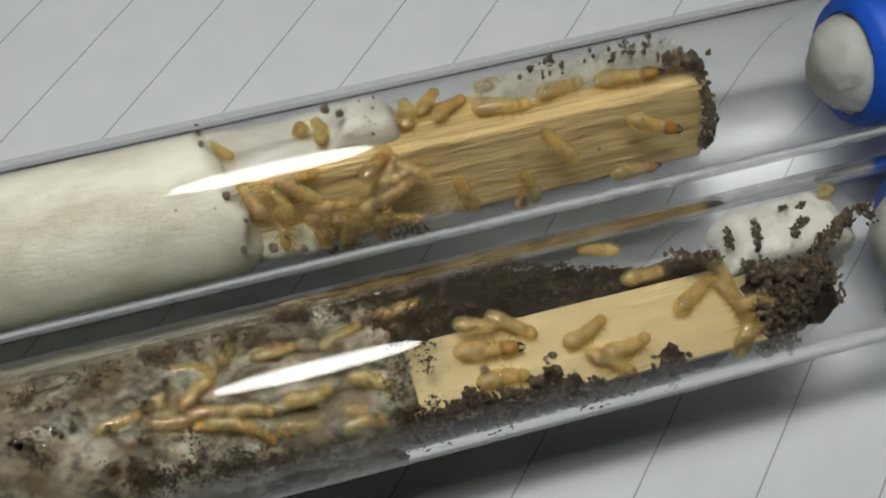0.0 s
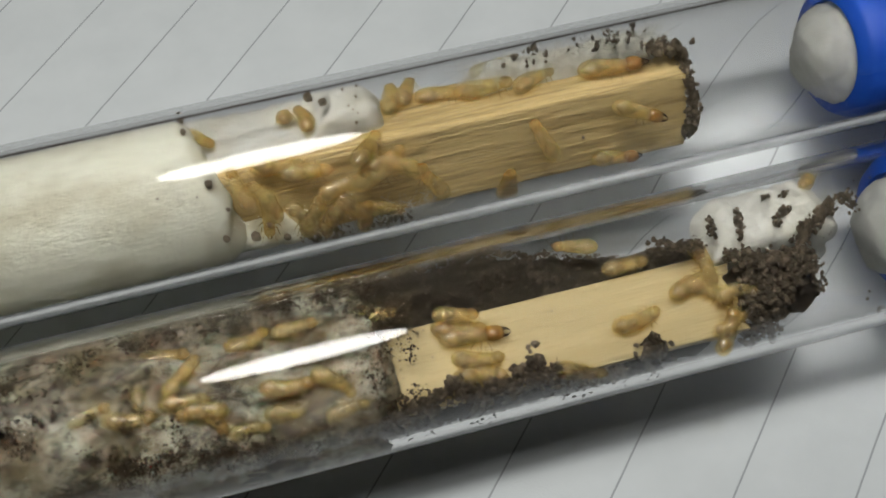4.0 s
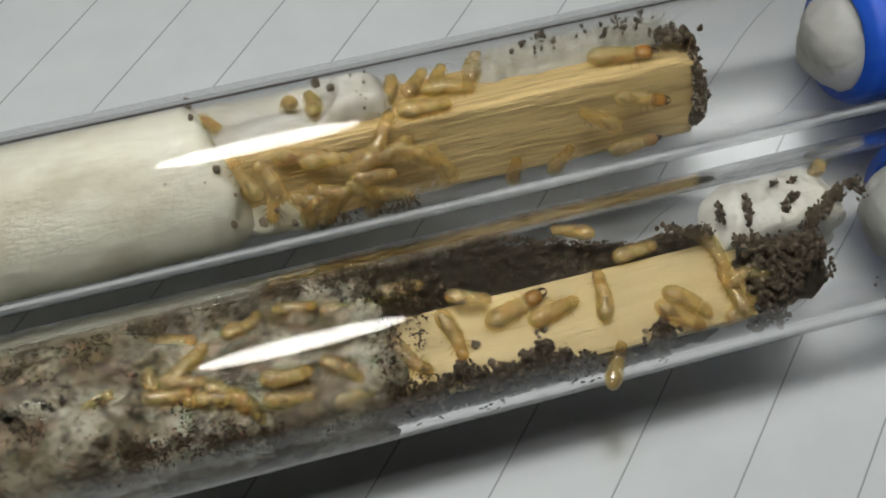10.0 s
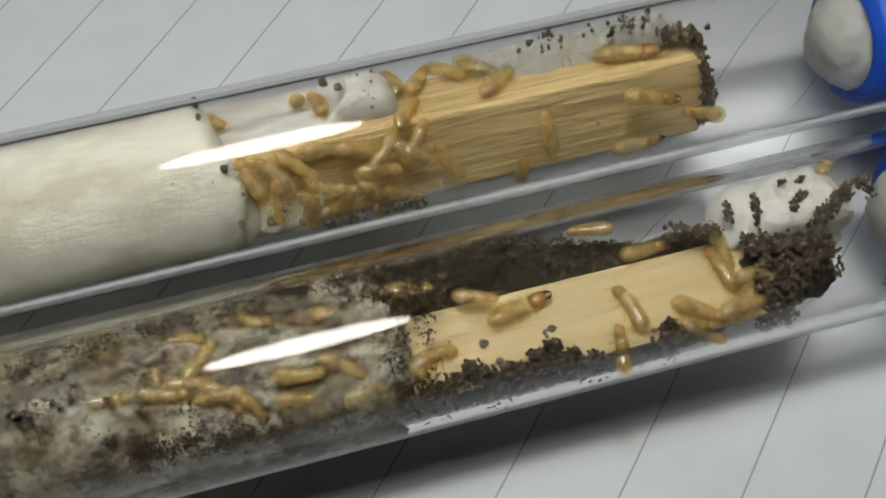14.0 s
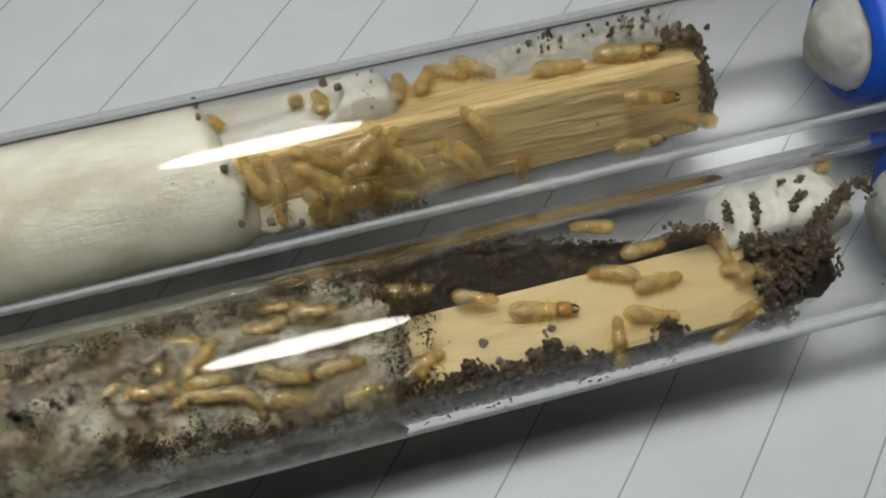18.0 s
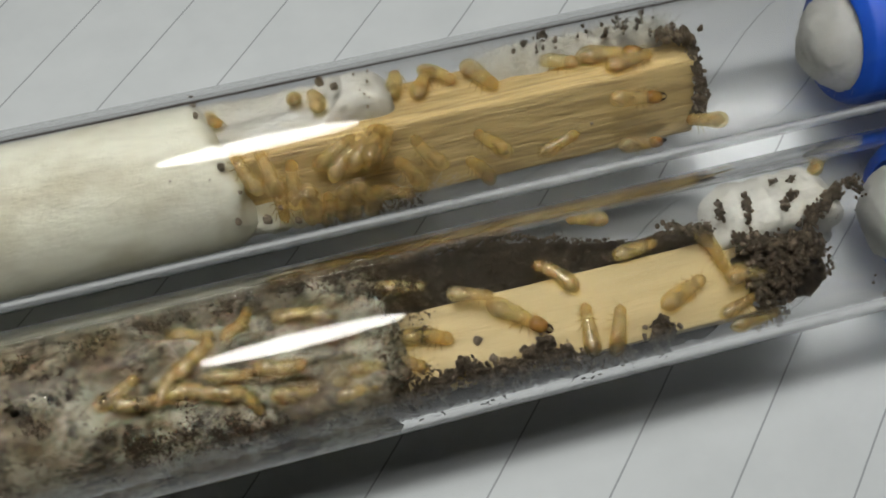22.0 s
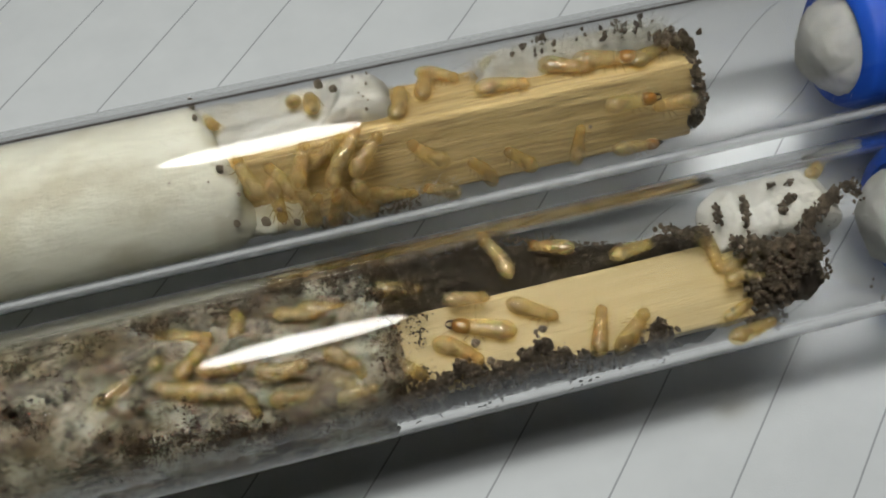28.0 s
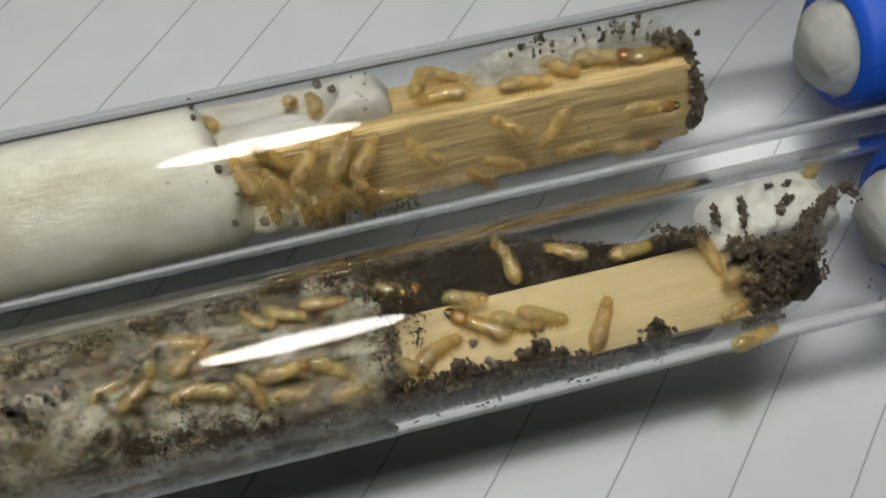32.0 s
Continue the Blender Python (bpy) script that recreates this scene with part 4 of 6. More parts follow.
insect("s", (1, "glass", 6.4), [(0, 28.57, -46.73, 22), (1, 28.61, -46.58, 20), (2, 28.47, -47.48, 20), (3, 28.56, -46.08, 20), (4.5, 28.76, -45.34, 26), (6, 28.42, -45.92, 20), (7, 28.52, -45.91, 15), (8, 28.53, -47.43, 17), (9, 28.49, -45.43, 15), (10, 28.25, -45.33, 15), (11, 28.46, -45.77, 12), (12, 28.46, -45.31, 12), (13, 28.49, -45.45, 9), (14, 28.49, -45.38, 15), (15.5, 28.75, -46.23, 12), (17, 28.49, -44.63, 14), (18, 28.46, -45.20, 12), (19, 28.45, -45.38, 7), (20, 28.40, -44.55, 9), (21, 28.49, -45.14, 12), (22, 27.81, -44.22, 9), (23, 27.71, -43.86, 7), (24, 27.90, -44.81, 9), (25, 27.88, -44.21, 7), (26.5, 27.77, -46.38, 4), (28, 27.48, -44.45, 2), (29, 27.63, -48.83, 15), (30, 28.87, -51.38, 12), (31, 29.46, -52.86, 12), (32, 29.26, -52.39, 7)], 0.95)
insect("s", (1, "glass", 6.4), [(0, 26.98, -90.04, 6), (1, 27.12, -87.76, 6), (2, 27.11, -87.63, 5), (3, 26.96, -86.60, 2), (4.5, 26.46, -86.11, 25), (6, 25.65, -88.13, 43), (7, 25.75, -88.12, 38), (8, 26.40, -84.33, -12), (9, 27.75, -89.42, -4), (10, 27.74, -91.21, -4), (11, 27.80, -92.50, 6), (12, 27.52, -95.49, 17), (13, 27.18, -92.83, 10), (14, 27.33, -90.93, -4), (15.5, 27.21, -88.40, 1), (17, 27.54, -91.51, 2), (18, 27.59, -91.77, 2), (19, 28.12, -92.22, 10), (20, 28.05, -92.05, 9), (21, 28.21, -94.92, 10), (22, 28.48, -93.33, 15), (23, 28.39, -91.48, 9), (24, 28.18, -90.38, 9), (25, 28.28, -93.56, 10), (26.5, 28.27, -91.75, 2), (28, 28.08, -91.12, 9), (29, 28.14, -96.89, 16), (30, 28.16, -93.88, 9), (31, 28.42, -92.71, 9), (32, 28.20, -91.80, 9)], 0.92)
insect(0, (1, "glass", 6.4), [(0, 20.50, -47.48, -130), (1, 20.48, -47.86, -125), (2, 20.76, -49.80, -121), (3, 20.52, -48.97, -120), (4.5, 20.62, -53.80, -113), (6, 21.08, -55.71, -121), (7, 22.10, -59.44, -147), (8, 23.56, -55.67, -167), (9, 24.13, -57.82, -162), (10, 24.74, -55.01, -148), (11, 27.20, -63.77, -139), (12, 28.16, -62.80, -148), (13, 30.16, -64.31, -156), (14, 33.37, -70.37, -160), (15.5, 33.38, -72.53, -161), (17, 33.60, -74.11, -159), (18, 32.87, -75.33, -159), (19, 33.68, -69.72, -161), (20, 34.32, -83.72, -162), (21, 34.99, -89.85, -160), (22, 34.53, -79.98, -163), (23, 34.90, -76.41, -164), (24, 34.87, -73.63, -171), (25, 35.18, -72.94, -171), (26.5, 33.49, -62.71, -173), (28, 31.66, -53.67, -178), (29, 28.45, -36.39, -173), (30, 25.82, -35.74, -173), (31, 22.46, -41.42, -203), (32, 20.98, -50.53, -221)], 0.95)
insect(1, (1, "glass", 6.4), [(0, 12.04, -71.79, -112), (1, 12.16, -71.85, -112), (2, 11.40, -70.38, -116), (3, 10.73, -63.56, -121), (4.5, 10.60, -65.89, -120), (6, 10.78, -60.69, -121), (7, 10.73, -61.85, -117), (8, 10.61, -59.68, -117), (9, 10.70, -62.29, -117), (10, 10.78, -61.77, -117), (11, 10.71, -60.73, -117), (12, 10.81, -61.16, -118), (13, 10.85, -61.30, -118), (14, 10.78, -61.07, -118), (15.5, 10.80, -60.20, -118), (17, 10.76, -62.29, -117), (18, 11.03, -58.17, -127), (19, 10.40, -57.23, -127), (20, 9.75, -55.93, -127), (21, 9.58, -55.53, -127), (22, 9.60, -52.18, -128), (23, 9.49, -51.83, -128), (24, 9.68, -52.14, -137), (25, 9.65, -51.59, -137), (26.5, 9.62, -51.01, -146), (28, 9.73, -51.42, -142), (29, 9.65, -49.57, -147), (30, 9.77, -51.06, -147), (31, 9.70, -51.08, -142), (32, 9.63, -51.00, -142)], 0.92)
insect(0, (1, "glass", 6.4), [(0, 17.60, -77.78, -110), (1, 17.40, -83.45, -104), (2, 17.42, -91.48, -99), (3, 17.32, -84.84, -92), (4.5, 17.54, -90.42, -92), (6, 18.01, -93.59, -95), (7, 18.35, -103.15, -94), (8, 20.75, -91.81, -78), (9, 20.79, -87.35, -32), (10, 21.27, -87.78, -64), (11, 21.80, -90.87, -15), (12, 21.08, -84.97, -72), (13, 20.42, -68.19, -105), (14, 19.60, -55.39, -94), (15.5, 17.72, -49.44, -116), (17, 15.34, -45.32, -148), (18, 13.88, -35.87, -129), (19, 13.87, -42.49, -119), (20, 14.87, -39.91, -139), (21, 13.95, -36.57, -99), (22, 15.17, -55.30, -138), (23, 15.91, -66.24, -136), (24, 17.04, -72.35, -148), (25, 17.52, -73.13, -148), (26.5, 17.58, -72.94, -143), (28, 17.58, -73.43, -134), (29, 17.95, -65.98, -177), (30, 19.76, -56.04, -139), (31, 17.31, -44.18, -139), (32, 17.24, -44.07, -144)], 0.88)
insect(2, (1, "glass", 6.4), [(0, 7.06, -42.18, -17), (1.6, 7.03, -45.10, -22), (3.2, 6.91, -41.18, -15), (4.9, 7.20, -40.31, -19), (6.5, 7.19, -39.83, -17), (8.1, 7.19, -42.38, -24), (9.8, 7.07, -43.17, -17), (11.4, 7.00, -41.80, -26), (13, 7.06, -42.18, -17), (14, 8.51, -39.26, -48), (15.5, 10.73, -43.72, -85), (17, 12.45, -51.44, -119), (18, 12.83, -62.72, -118), (19, 12.94, -63.64, -114), (20, 13.89, -66.47, -118), (21, 14.74, -77.08, -136), (22, 14.06, -77.57, -123), (23, 13.95, -74.47, -113), (24, 13.82, -83.11, -102), (25, 13.47, -76.55, -109), (26.5, 13.81, -76.74, -114), (28, 14.37, -76.94, -124), (29, 14.90, -76.24, -141), (30, 15.37, -74.88, -147), (31, 16.08, -74.63, -147), (32, 16.33, -73.75, -153)], 0.90)
insect(0, (1, "glass", 6.4), [(0, 17.13, -91.56, -83), (1.7, 17.18, -91.08, -91), (3.4, 16.99, -89.95, -83), (5.1, 16.95, -92.60, -89), (6.8, 17.01, -90.14, -84), (8.5, 17.27, -91.33, -90), (10.2, 17.05, -88.78, -87), (11.9, 17.00, -90.06, -83), (13.6, 17.13, -89.77, -91), (15.3, 17.18, -92.85, -89), (17, 17.13, -91.56, -83), (18, 17.19, -84.07, -92), (19, 17.96, -73.57, -81), (20, 19.48, -74.12, -51), (21, 19.89, -67.17, -35), (22, 20.82, -69.61, -23), (23, 21.70, -77.85, 23), (24, 22.23, -77.53, 23), (25, 22.87, -78.80, 4), (26.5, 22.82, -75.20, -39), (28, 22.77, -71.60, -83), (29, 21.36, -63.55, -113), (30, 20.46, -74.23, -143), (31, 21.90, -76.97, -158), (32, 22.81, -75.31, -177)], 0.88)
insect("s", "C", [(0, 9.49, 0.64, -9), (1, 8.71, 0.63, -14), (2, 8.97, 0.63, -9), (3, 9.34, 0.69, -9), (4.5, 10.00, 0.87, -7), (6, 10.86, 0.76, -4), (7, 11.02, 1.04, 6), (8, 11.69, 1.21, 16), (9, 12.58, 1.40, 11), (10, 12.40, 0.99, 16), (11, 12.14, 1.01, 16), (12, 12.12, 1.00, 16), (13, 12.15, 1.00, 16), (14, 12.03, 1.03, 11), (15.5, 12.20, 0.89, 12), (17, 12.81, 1.02, 1), (18, 13.79, 0.57, -11), (19, 13.98, 0.72, -6), (20, 13.79, 0.89, -9), (21, 12.76, 0.64, -29), (22, 12.36, 0.43, -37), (22.5, 11.91, 0.09, -78), (23, 11.46, -0.25, -120), (24, 11.03, -1.35, -125), (25, 11.45, -0.82, -130), (26.5, 10.96, -0.50, -155), (28, 10.22, 0.08, -199), (29, 10.14, 0.13, -196), (30, 10.40, 0.56, -219), (31, 10.14, 0.47, -209), (32, 10.20, 0.26, -214)], 0.91)
insect(0, "C", [(0, 11.96, 1.97, -35), (1, 12.21, 2.06, -76), (2, 10.71, 1.53, -4), (3, 10.29, 1.98, -14), (4.5, 8.28, 1.11, -12), (6, 6.36, 0.54, -9), (7, 7.31, 0.48, -4), (8, 10.15, -0.08, -14), (9, 13.63, -0.19, 6), (10, 15.50, 0.23, 11), (11, 19.79, -1.33, -4), (12, 22.39, -1.14, -9), (13, 24.10, -1.68, -19), (14, 25.64, -2.19, -30), (15.5, 23.63, -1.55, -25), (17, 21.38, -1.31, -30), (18, 22.06, -1.80, -17), (19, 23.57, -1.91, -14), (20, 24.20, -2.18, -30), (21, 24.80, -2.16, -14), (22, 25.49, -0.95, 20), (23, 25.20, -1.50, 6), (24, 25.58, -1.90, -24), (25, 25.90, -1.81, -14), (26.5, 23.37, -2.31, 7), (28, 20.95, -2.67, 39), (29, 20.59, -2.54, 34), (30, 19.65, -2.47, 11), (31, 19.12, -2.08, 30), (32, 19.03, -1.57, 58)], 0.85)
insect(2, "C", [(0, 10.38, -1.53, -4), (1, 12.05, -2.28, -4), (2, 11.09, -2.44, -4), (3, 10.33, -2.22, -9), (4.5, 9.54, -1.93, -8), (6, 8.76, -1.49, -9), (7, 8.02, -1.30, -9), (8, 8.01, -1.44, -14), (9, 7.79, 0.20, -75), (10, 7.77, 0.37, -75), (11, 7.83, 0.00, -80), (12, 7.07, -0.12, -35), (13, 5.53, -0.49, -14), (14, 5.04, -0.78, 11), (15.5, 4.52, -0.90, 12), (17, 4.31, -0.89, 21), (18, 4.15, -1.17, 21), (19, 3.80, -1.80, 21), (20, 3.81, -1.89, 16), (21, 4.24, 0.05, 6), (22, 5.49, 0.46, -14), (23, 7.03, -0.04, -19), (24, 6.93, -0.01, -24), (25, 7.19, -0.04, -22), (26.5, 7.38, -0.64, -32), (28, 7.86, -0.95, -34), (29, 7.75, -1.07, -34), (30, 8.52, -1.37, -14), (31, 7.07, 0.14, -60), (31.5, 6.74, -0.23, -19), (32, 6.40, -0.60, 21)], 0.83)
insect(1, "C", [(0, 17.31, 0.02, 20), (1, 15.23, -0.63, 16), (2, 14.23, -0.85, 35), (3, 12.22, -1.21, 6), (4.5, 8.68, -0.94, -14), (6, 5.43, -0.81, -35), (7, 5.23, -0.76, -65), (8, 4.71, -0.59, -55), (9.5, 4.12, -0.59, -51), (11, 4.03, -0.74, -50), (12.5, 3.34, -0.76, -45), (14, 2.99, -0.84, -44), (15.7, 3.05, -0.94, -42), (17.3, 3.09, -0.94, -48), (19, 3.12, -1.03, -44), (20.6, 3.22, -1.17, -47), (22.2, 3.28, -0.80, -38), (23.9, 3.33, -1.09, -36), (25.5, 3.57, -0.93, -40), (27.1, 3.50, -1.13, -39), (28.8, 3.44, -1.13, -45), (30.4, 3.47, -1.06, -39), (32, 3.68, -1.13, -34)], 0.80)
insect(0, "C", [(0, 18.49, -2.39, -35), (1, 18.58, -2.44, -30), (2, 16.85, -3.49, -40), (3, 16.87, -3.29, -35), (4.5, 17.38, -3.94, -16), (6, 17.76, -4.26, 5), (7, 18.41, -4.42, 43), (8.3, 18.58, -4.69, 50), (9.7, 18.96, -4.79, 60), (11, 18.79, -4.85, 72), (12, 19.02, -4.03, 82), (13, 19.24, -3.48, 82), (14, 19.03, -3.72, 82), (15.5, 18.89, -3.55, 80), (17, 18.89, -3.39, 77), (18, 19.01, -3.14, 77), (19, 18.86, -3.22, 82), (20, 18.92, -3.30, 82), (21, 18.83, -3.47, 82), (22, 17.56, -1.94, 83), (23, 18.03, -1.68, 83), (24, 18.10, -2.67, 93), (25, 18.27, -3.41, 93), (26.5, 18.54, -2.64, 79), (28, 18.57, -2.07, 68), (29, 17.48, -1.76, 40), (30, 17.02, -1.15, 6), (31, 15.33, -0.47, -6), (32, 14.79, -0.03, -22)], 0.80)
insect(0, "C", [(0, 26.20, 0.87, 29), (1, 26.71, 0.78, 25), (2, 27.22, 0.47, 24), (3, 27.91, 1.28, 15), (4.5, 27.05, 0.13, 18), (6, 26.27, -0.67, 34), (7, 25.92, -1.99, -19), (8, 25.38, -2.73, -68), (9, 24.66, -1.93, -46), (10, 24.75, -2.39, -40), (11, 24.94, -2.80, -46), (12, 25.00, -3.44, -46), (13, 24.70, -3.54, -57), (14, 25.39, -3.83, -40), (15.5, 25.90, -2.73, -17), (17, 26.59, -1.81, 6), (18, 27.84, -4.16, 24), (19, 28.33, -3.47, 19), (20, 29.61, -3.71, -19), (21, 29.74, -4.19, -9), (22, 30.29, -4.32, 5), (23.5, 30.33, -4.47, 5), (25, 30.17, -4.86, 5), (26.5, 30.41, -4.95, 5), (28, 30.13, -4.92, 10), (29.3, 30.14, -4.99, 10), (30.7, 30.16, -5.28, 15), (32, 30.30, -5.54, 10)], 0.83)
insect(1, "C", [(0, 20.00, -1.71, 6), (1, 19.99, -1.75, 10), (2, 20.00, -1.71, 6), (3, 23.36, -1.43, -4), (4.5, 21.51, -1.05, 19), (6, 19.42, -0.90, 48), (7, 19.55, -0.80, 53), (8, 19.22, -0.37, 77), (9, 18.55, 0.04, 98), (10, 19.54, 0.46, 82), (11, 19.83, 1.26, 77), (12, 19.51, 1.32, 77), (13, 19.84, 0.32, 113), (14, 20.76, -0.83, 108), (15.5, 21.21, 0.51, 122), (17, 21.59, 1.75, 150), (18, 20.23, 2.01, 161), (19, 19.30, 2.03, 161), (20, 18.83, 2.29, 156), (21, 17.58, 2.40, 145), (22, 16.39, 2.69, 135), (23, 15.53, 3.29, 135), (24, 14.31, 3.72, 129), (25, 13.43, 4.61, 114), (26.5, 13.14, 4.98, 113), (28, 12.56, 5.31, 114), (29, 12.40, 5.07, 109), (30, 13.44, 2.32, 104), (31, 12.84, 3.68, 104), (32, 13.39, 4.81, 104)], 0.81)
insect(2, "C", [(0, 29.13, -0.05, -68), (1, 29.71, -0.47, -63), (2, 30.05, -0.43, -46), (3, 29.81, -0.46, -63), (4.5, 27.52, 0.19, -17), (6, 25.23, 0.84, 29), (7, 25.51, 0.79, 20), (8, 25.75, 0.15, -9), (9, 25.31, -0.05, -19), (10, 25.71, -1.40, -40), (11, 27.48, -2.64, -46), (12, 27.48, -2.54, -41), (13, 28.20, -2.40, -35), (14, 28.94, -2.58, 6), (15.5, 30.00, -1.51, -10), (17, 30.51, -0.48, -19), (18, 30.26, -0.11, -14), (19, 29.57, -0.03, -4), (20.5, 30.32, -0.16, -1), (22, 31.08, -0.43, -4), (23.5, 30.93, -0.15, -2), (25, 30.80, 0.34, 6), (26.5, 30.87, 0.29, 6), (28, 31.14, 0.49, 6), (29.3, 31.14, 0.28, 3), (30.7, 31.15, 0.04, 5), (32, 31.31, -0.15, 6)], 0.83)
insect(0, "C", [(0, 29.02, -2.93, 56), (1, 28.79, -3.02, 56), (2, 28.96, -3.06, 60), (3, 28.96, -3.34, 60), (4.5, 28.85, -3.62, 57), (6, 28.45, -3.69, 51), (7, 28.36, -4.25, 56), (8, 28.72, -1.22, 80), (9, 28.28, -1.92, 91), (10, 29.36, -1.69, 106), (11, 28.81, -0.67, 112), (12, 29.07, -0.76, 112), (13, 28.53, -0.61, 112), (14, 28.43, 0.36, 106), (15.5, 26.64, 0.34, 58), (17, 24.84, 0.31, 11), (18, 23.27, 0.50, 1), (19, 20.72, 0.30, -2), (20, 17.84, -0.89, 44), (21, 17.79, -1.51, 73), (22, 19.68, -2.59, 67), (23, 21.08, -2.32, 25), (23.5, 20.59, -1.95, -13), (24, 20.10, -1.58, -51), (25, 20.44, -1.01, -98), (26.5, 17.22, -0.35, -61), (28, 14.01, 0.64, -29), (29, 13.75, 1.11, -34), (30, 13.11, 1.15, -34), (31, 12.91, 0.31, -27), (32, 12.67, -0.01, -24)], 0.81)
insect(0, (2, "glass", 6.35), [(0, 20.17, 36.04, -151), (1, 19.72, 38.02, -150), (2, 19.97, 36.91, -151), (3, 19.85, 31.69, -146), (4.5, 18.87, 25.94, -172), (6, 17.66, 22.15, -212), (7, 17.54, 24.88, -167), (8, 18.11, 32.00, -122), (9, 17.95, 29.03, -132), (10, 18.60, 31.75, -145), (11, 19.36, 34.64, -152), (12, 19.33, 34.38, -152), (13, 19.10, 35.76, -162), (14, 19.40, 30.41, -165), (15.5, 19.41, 30.34, -157), (17, 19.38, 33.08, -153), (18, 19.59, 33.01, -154), (19, 19.69, 31.01, -155), (20, 19.88, 34.59, -152), (21, 19.95, 37.31, -156), (22, 20.10, 43.31, -142), (22.5, 19.78, 33.03, -182), (23, 19.45, 22.76, -221), (24, 18.20, 9.80, -231), (25, 18.21, 14.31, -188), (26.5, 17.41, 16.56, -170), (28, 16.56, 20.61, -158), (29, 17.04, 19.48, -161), (30, 16.74, 20.79, -154), (31, 16.95, 19.56, -154), (32, 17.60, 13.18, -150)], 0.78)
insect(1, (1, "glass", 6.4), [(0, -5.22, -33.95, -111), (1.5, -5.04, -36.99, -113), (3, -4.97, -38.76, -111), (4.3, -4.72, -37.66, -107), (5.7, -4.94, -41.94, -112), (7, -4.86, -41.73, -110), (8.5, -4.74, -39.94, -112), (10, -5.03, -39.28, -111), (11.3, -5.24, -39.47, -114), (12.7, -5.14, -39.15, -106), (14, -5.20, -40.45, -111), (15.3, -5.11, -40.20, -110), (16.7, -4.84, -38.66, -116), (18, -5.00, -38.45, -111), (19.3, -4.88, -37.63, -97), (20.7, -5.20, -37.53, -112), (22, -5.22, -36.90, -111), (23.5, -5.14, -37.87, -117), (25, -5.39, -37.57, -113), (26.5, -5.20, -35.09, -108), (28, -5.10, -37.94, -111), (29.3, -5.00, -38.51, -110), (30.7, -5.20, -38.10, -108), (32, -5.22, -37.81, -111)], 0.90)
insect(2, (1, "glass", 6.4), [(0, -2.88, -41.02, -116), (1.5, -2.70, -44.06, -115), (3, -2.68, -47.86, -115), (4.3, -2.84, -50.29, -113), (5.7, -2.68, -51.88, -113), (7, -2.62, -52.46, -114), (8.5, -2.88, -49.69, -109), (10, -2.92, -45.28, -110), (11.3, -3.00, -41.95, -114), (12.7, -2.90, -40.72, -130), (14, -3.03, -40.50, -126), (15.3, -3.09, -42.81, -118), (16.7, -3.14, -40.47, -106), (18, -3.17, -42.72, -96), (19.3, -3.06, -41.96, -96), (20.7, -3.33, -38.77, -96), (22, -3.42, -38.51, -96), (23.5, -3.22, -41.02, -107), (25, -2.71, -41.81, -104), (26.5, -2.54, -45.56, -112), (28, -2.30, -46.93, -116), (29.3, -2.30, -49.43, -119), (30.7, -2.32, -48.12, -114), (32, -2.62, -51.56, -115)], 0.90)
insect(0, (1, "glass", 6.4), [(0, -1.10, -37.68, 38), (1.5, 0.24, -35.47, 24), (3, 1.45, -33.71, -2), (4.3, 0.55, -35.10, 10), (5.7, -0.06, -36.99, 19), (7, -1.07, -38.17, 28), (8.5, 0.21, -38.98, 15), (10, 1.61, -38.20, 8), (11.3, 0.59, -36.59, 17), (12.7, -0.53, -37.62, 33), (14, -1.49, -36.60, 43), (15.3, -0.88, -41.94, 42), (16.7, -0.55, -43.40, 33), (18, 0.10, -48.09, 34), (19, -0.48, -50.21, 5), (20, -0.80, -50.61, -24), (21, -1.38, -51.61, -52), (22, -1.71, -53.13, -82), (23.5, -1.43, -49.01, -75), (25, -1.26, -45.55, -75), (26.5, -1.14, -41.30, -74), (28, -0.63, -37.98, -67), (29.3, -0.55, -38.90, -60), (30.7, -0.26, -38.16, -57), (32, -0.13, -39.13, -48)], 0.95)
insect(0, (1, "glass", 6.4), [(0, 6.47, -53.48, -24), (1.5, 6.31, -52.42, -25), (3, 5.98, -52.36, -24), (4.3, 6.10, -49.13, -11), (5.7, 6.32, -47.71, 2), (7, 6.37, -45.58, 8), (8.5, 6.69, -36.81, -31), (10, 6.48, -29.15, -57), (11.3, 5.76, -31.28, -42), (12.7, 4.34, -31.53, -12), (14, 3.69, -33.49, 5), (15.3, 3.96, -33.44, -0), (16.7, 3.98, -33.18, -16), (18, 4.14, -31.97, -27), (19.3, 4.28, -33.34, -32), (20.7, 4.10, -32.95, -43), (22, 4.48, -36.26, -47), (23.5, 4.63, -38.13, -46), (25, 4.60, -39.98, -43), (26.5, 4.77, -40.33, -52), (28, 4.76, -39.90, -43), (29.3, 4.68, -41.73, -44), (30.7, 4.75, -39.61, -44), (32, 4.74, -42.36, -48)], 0.95)
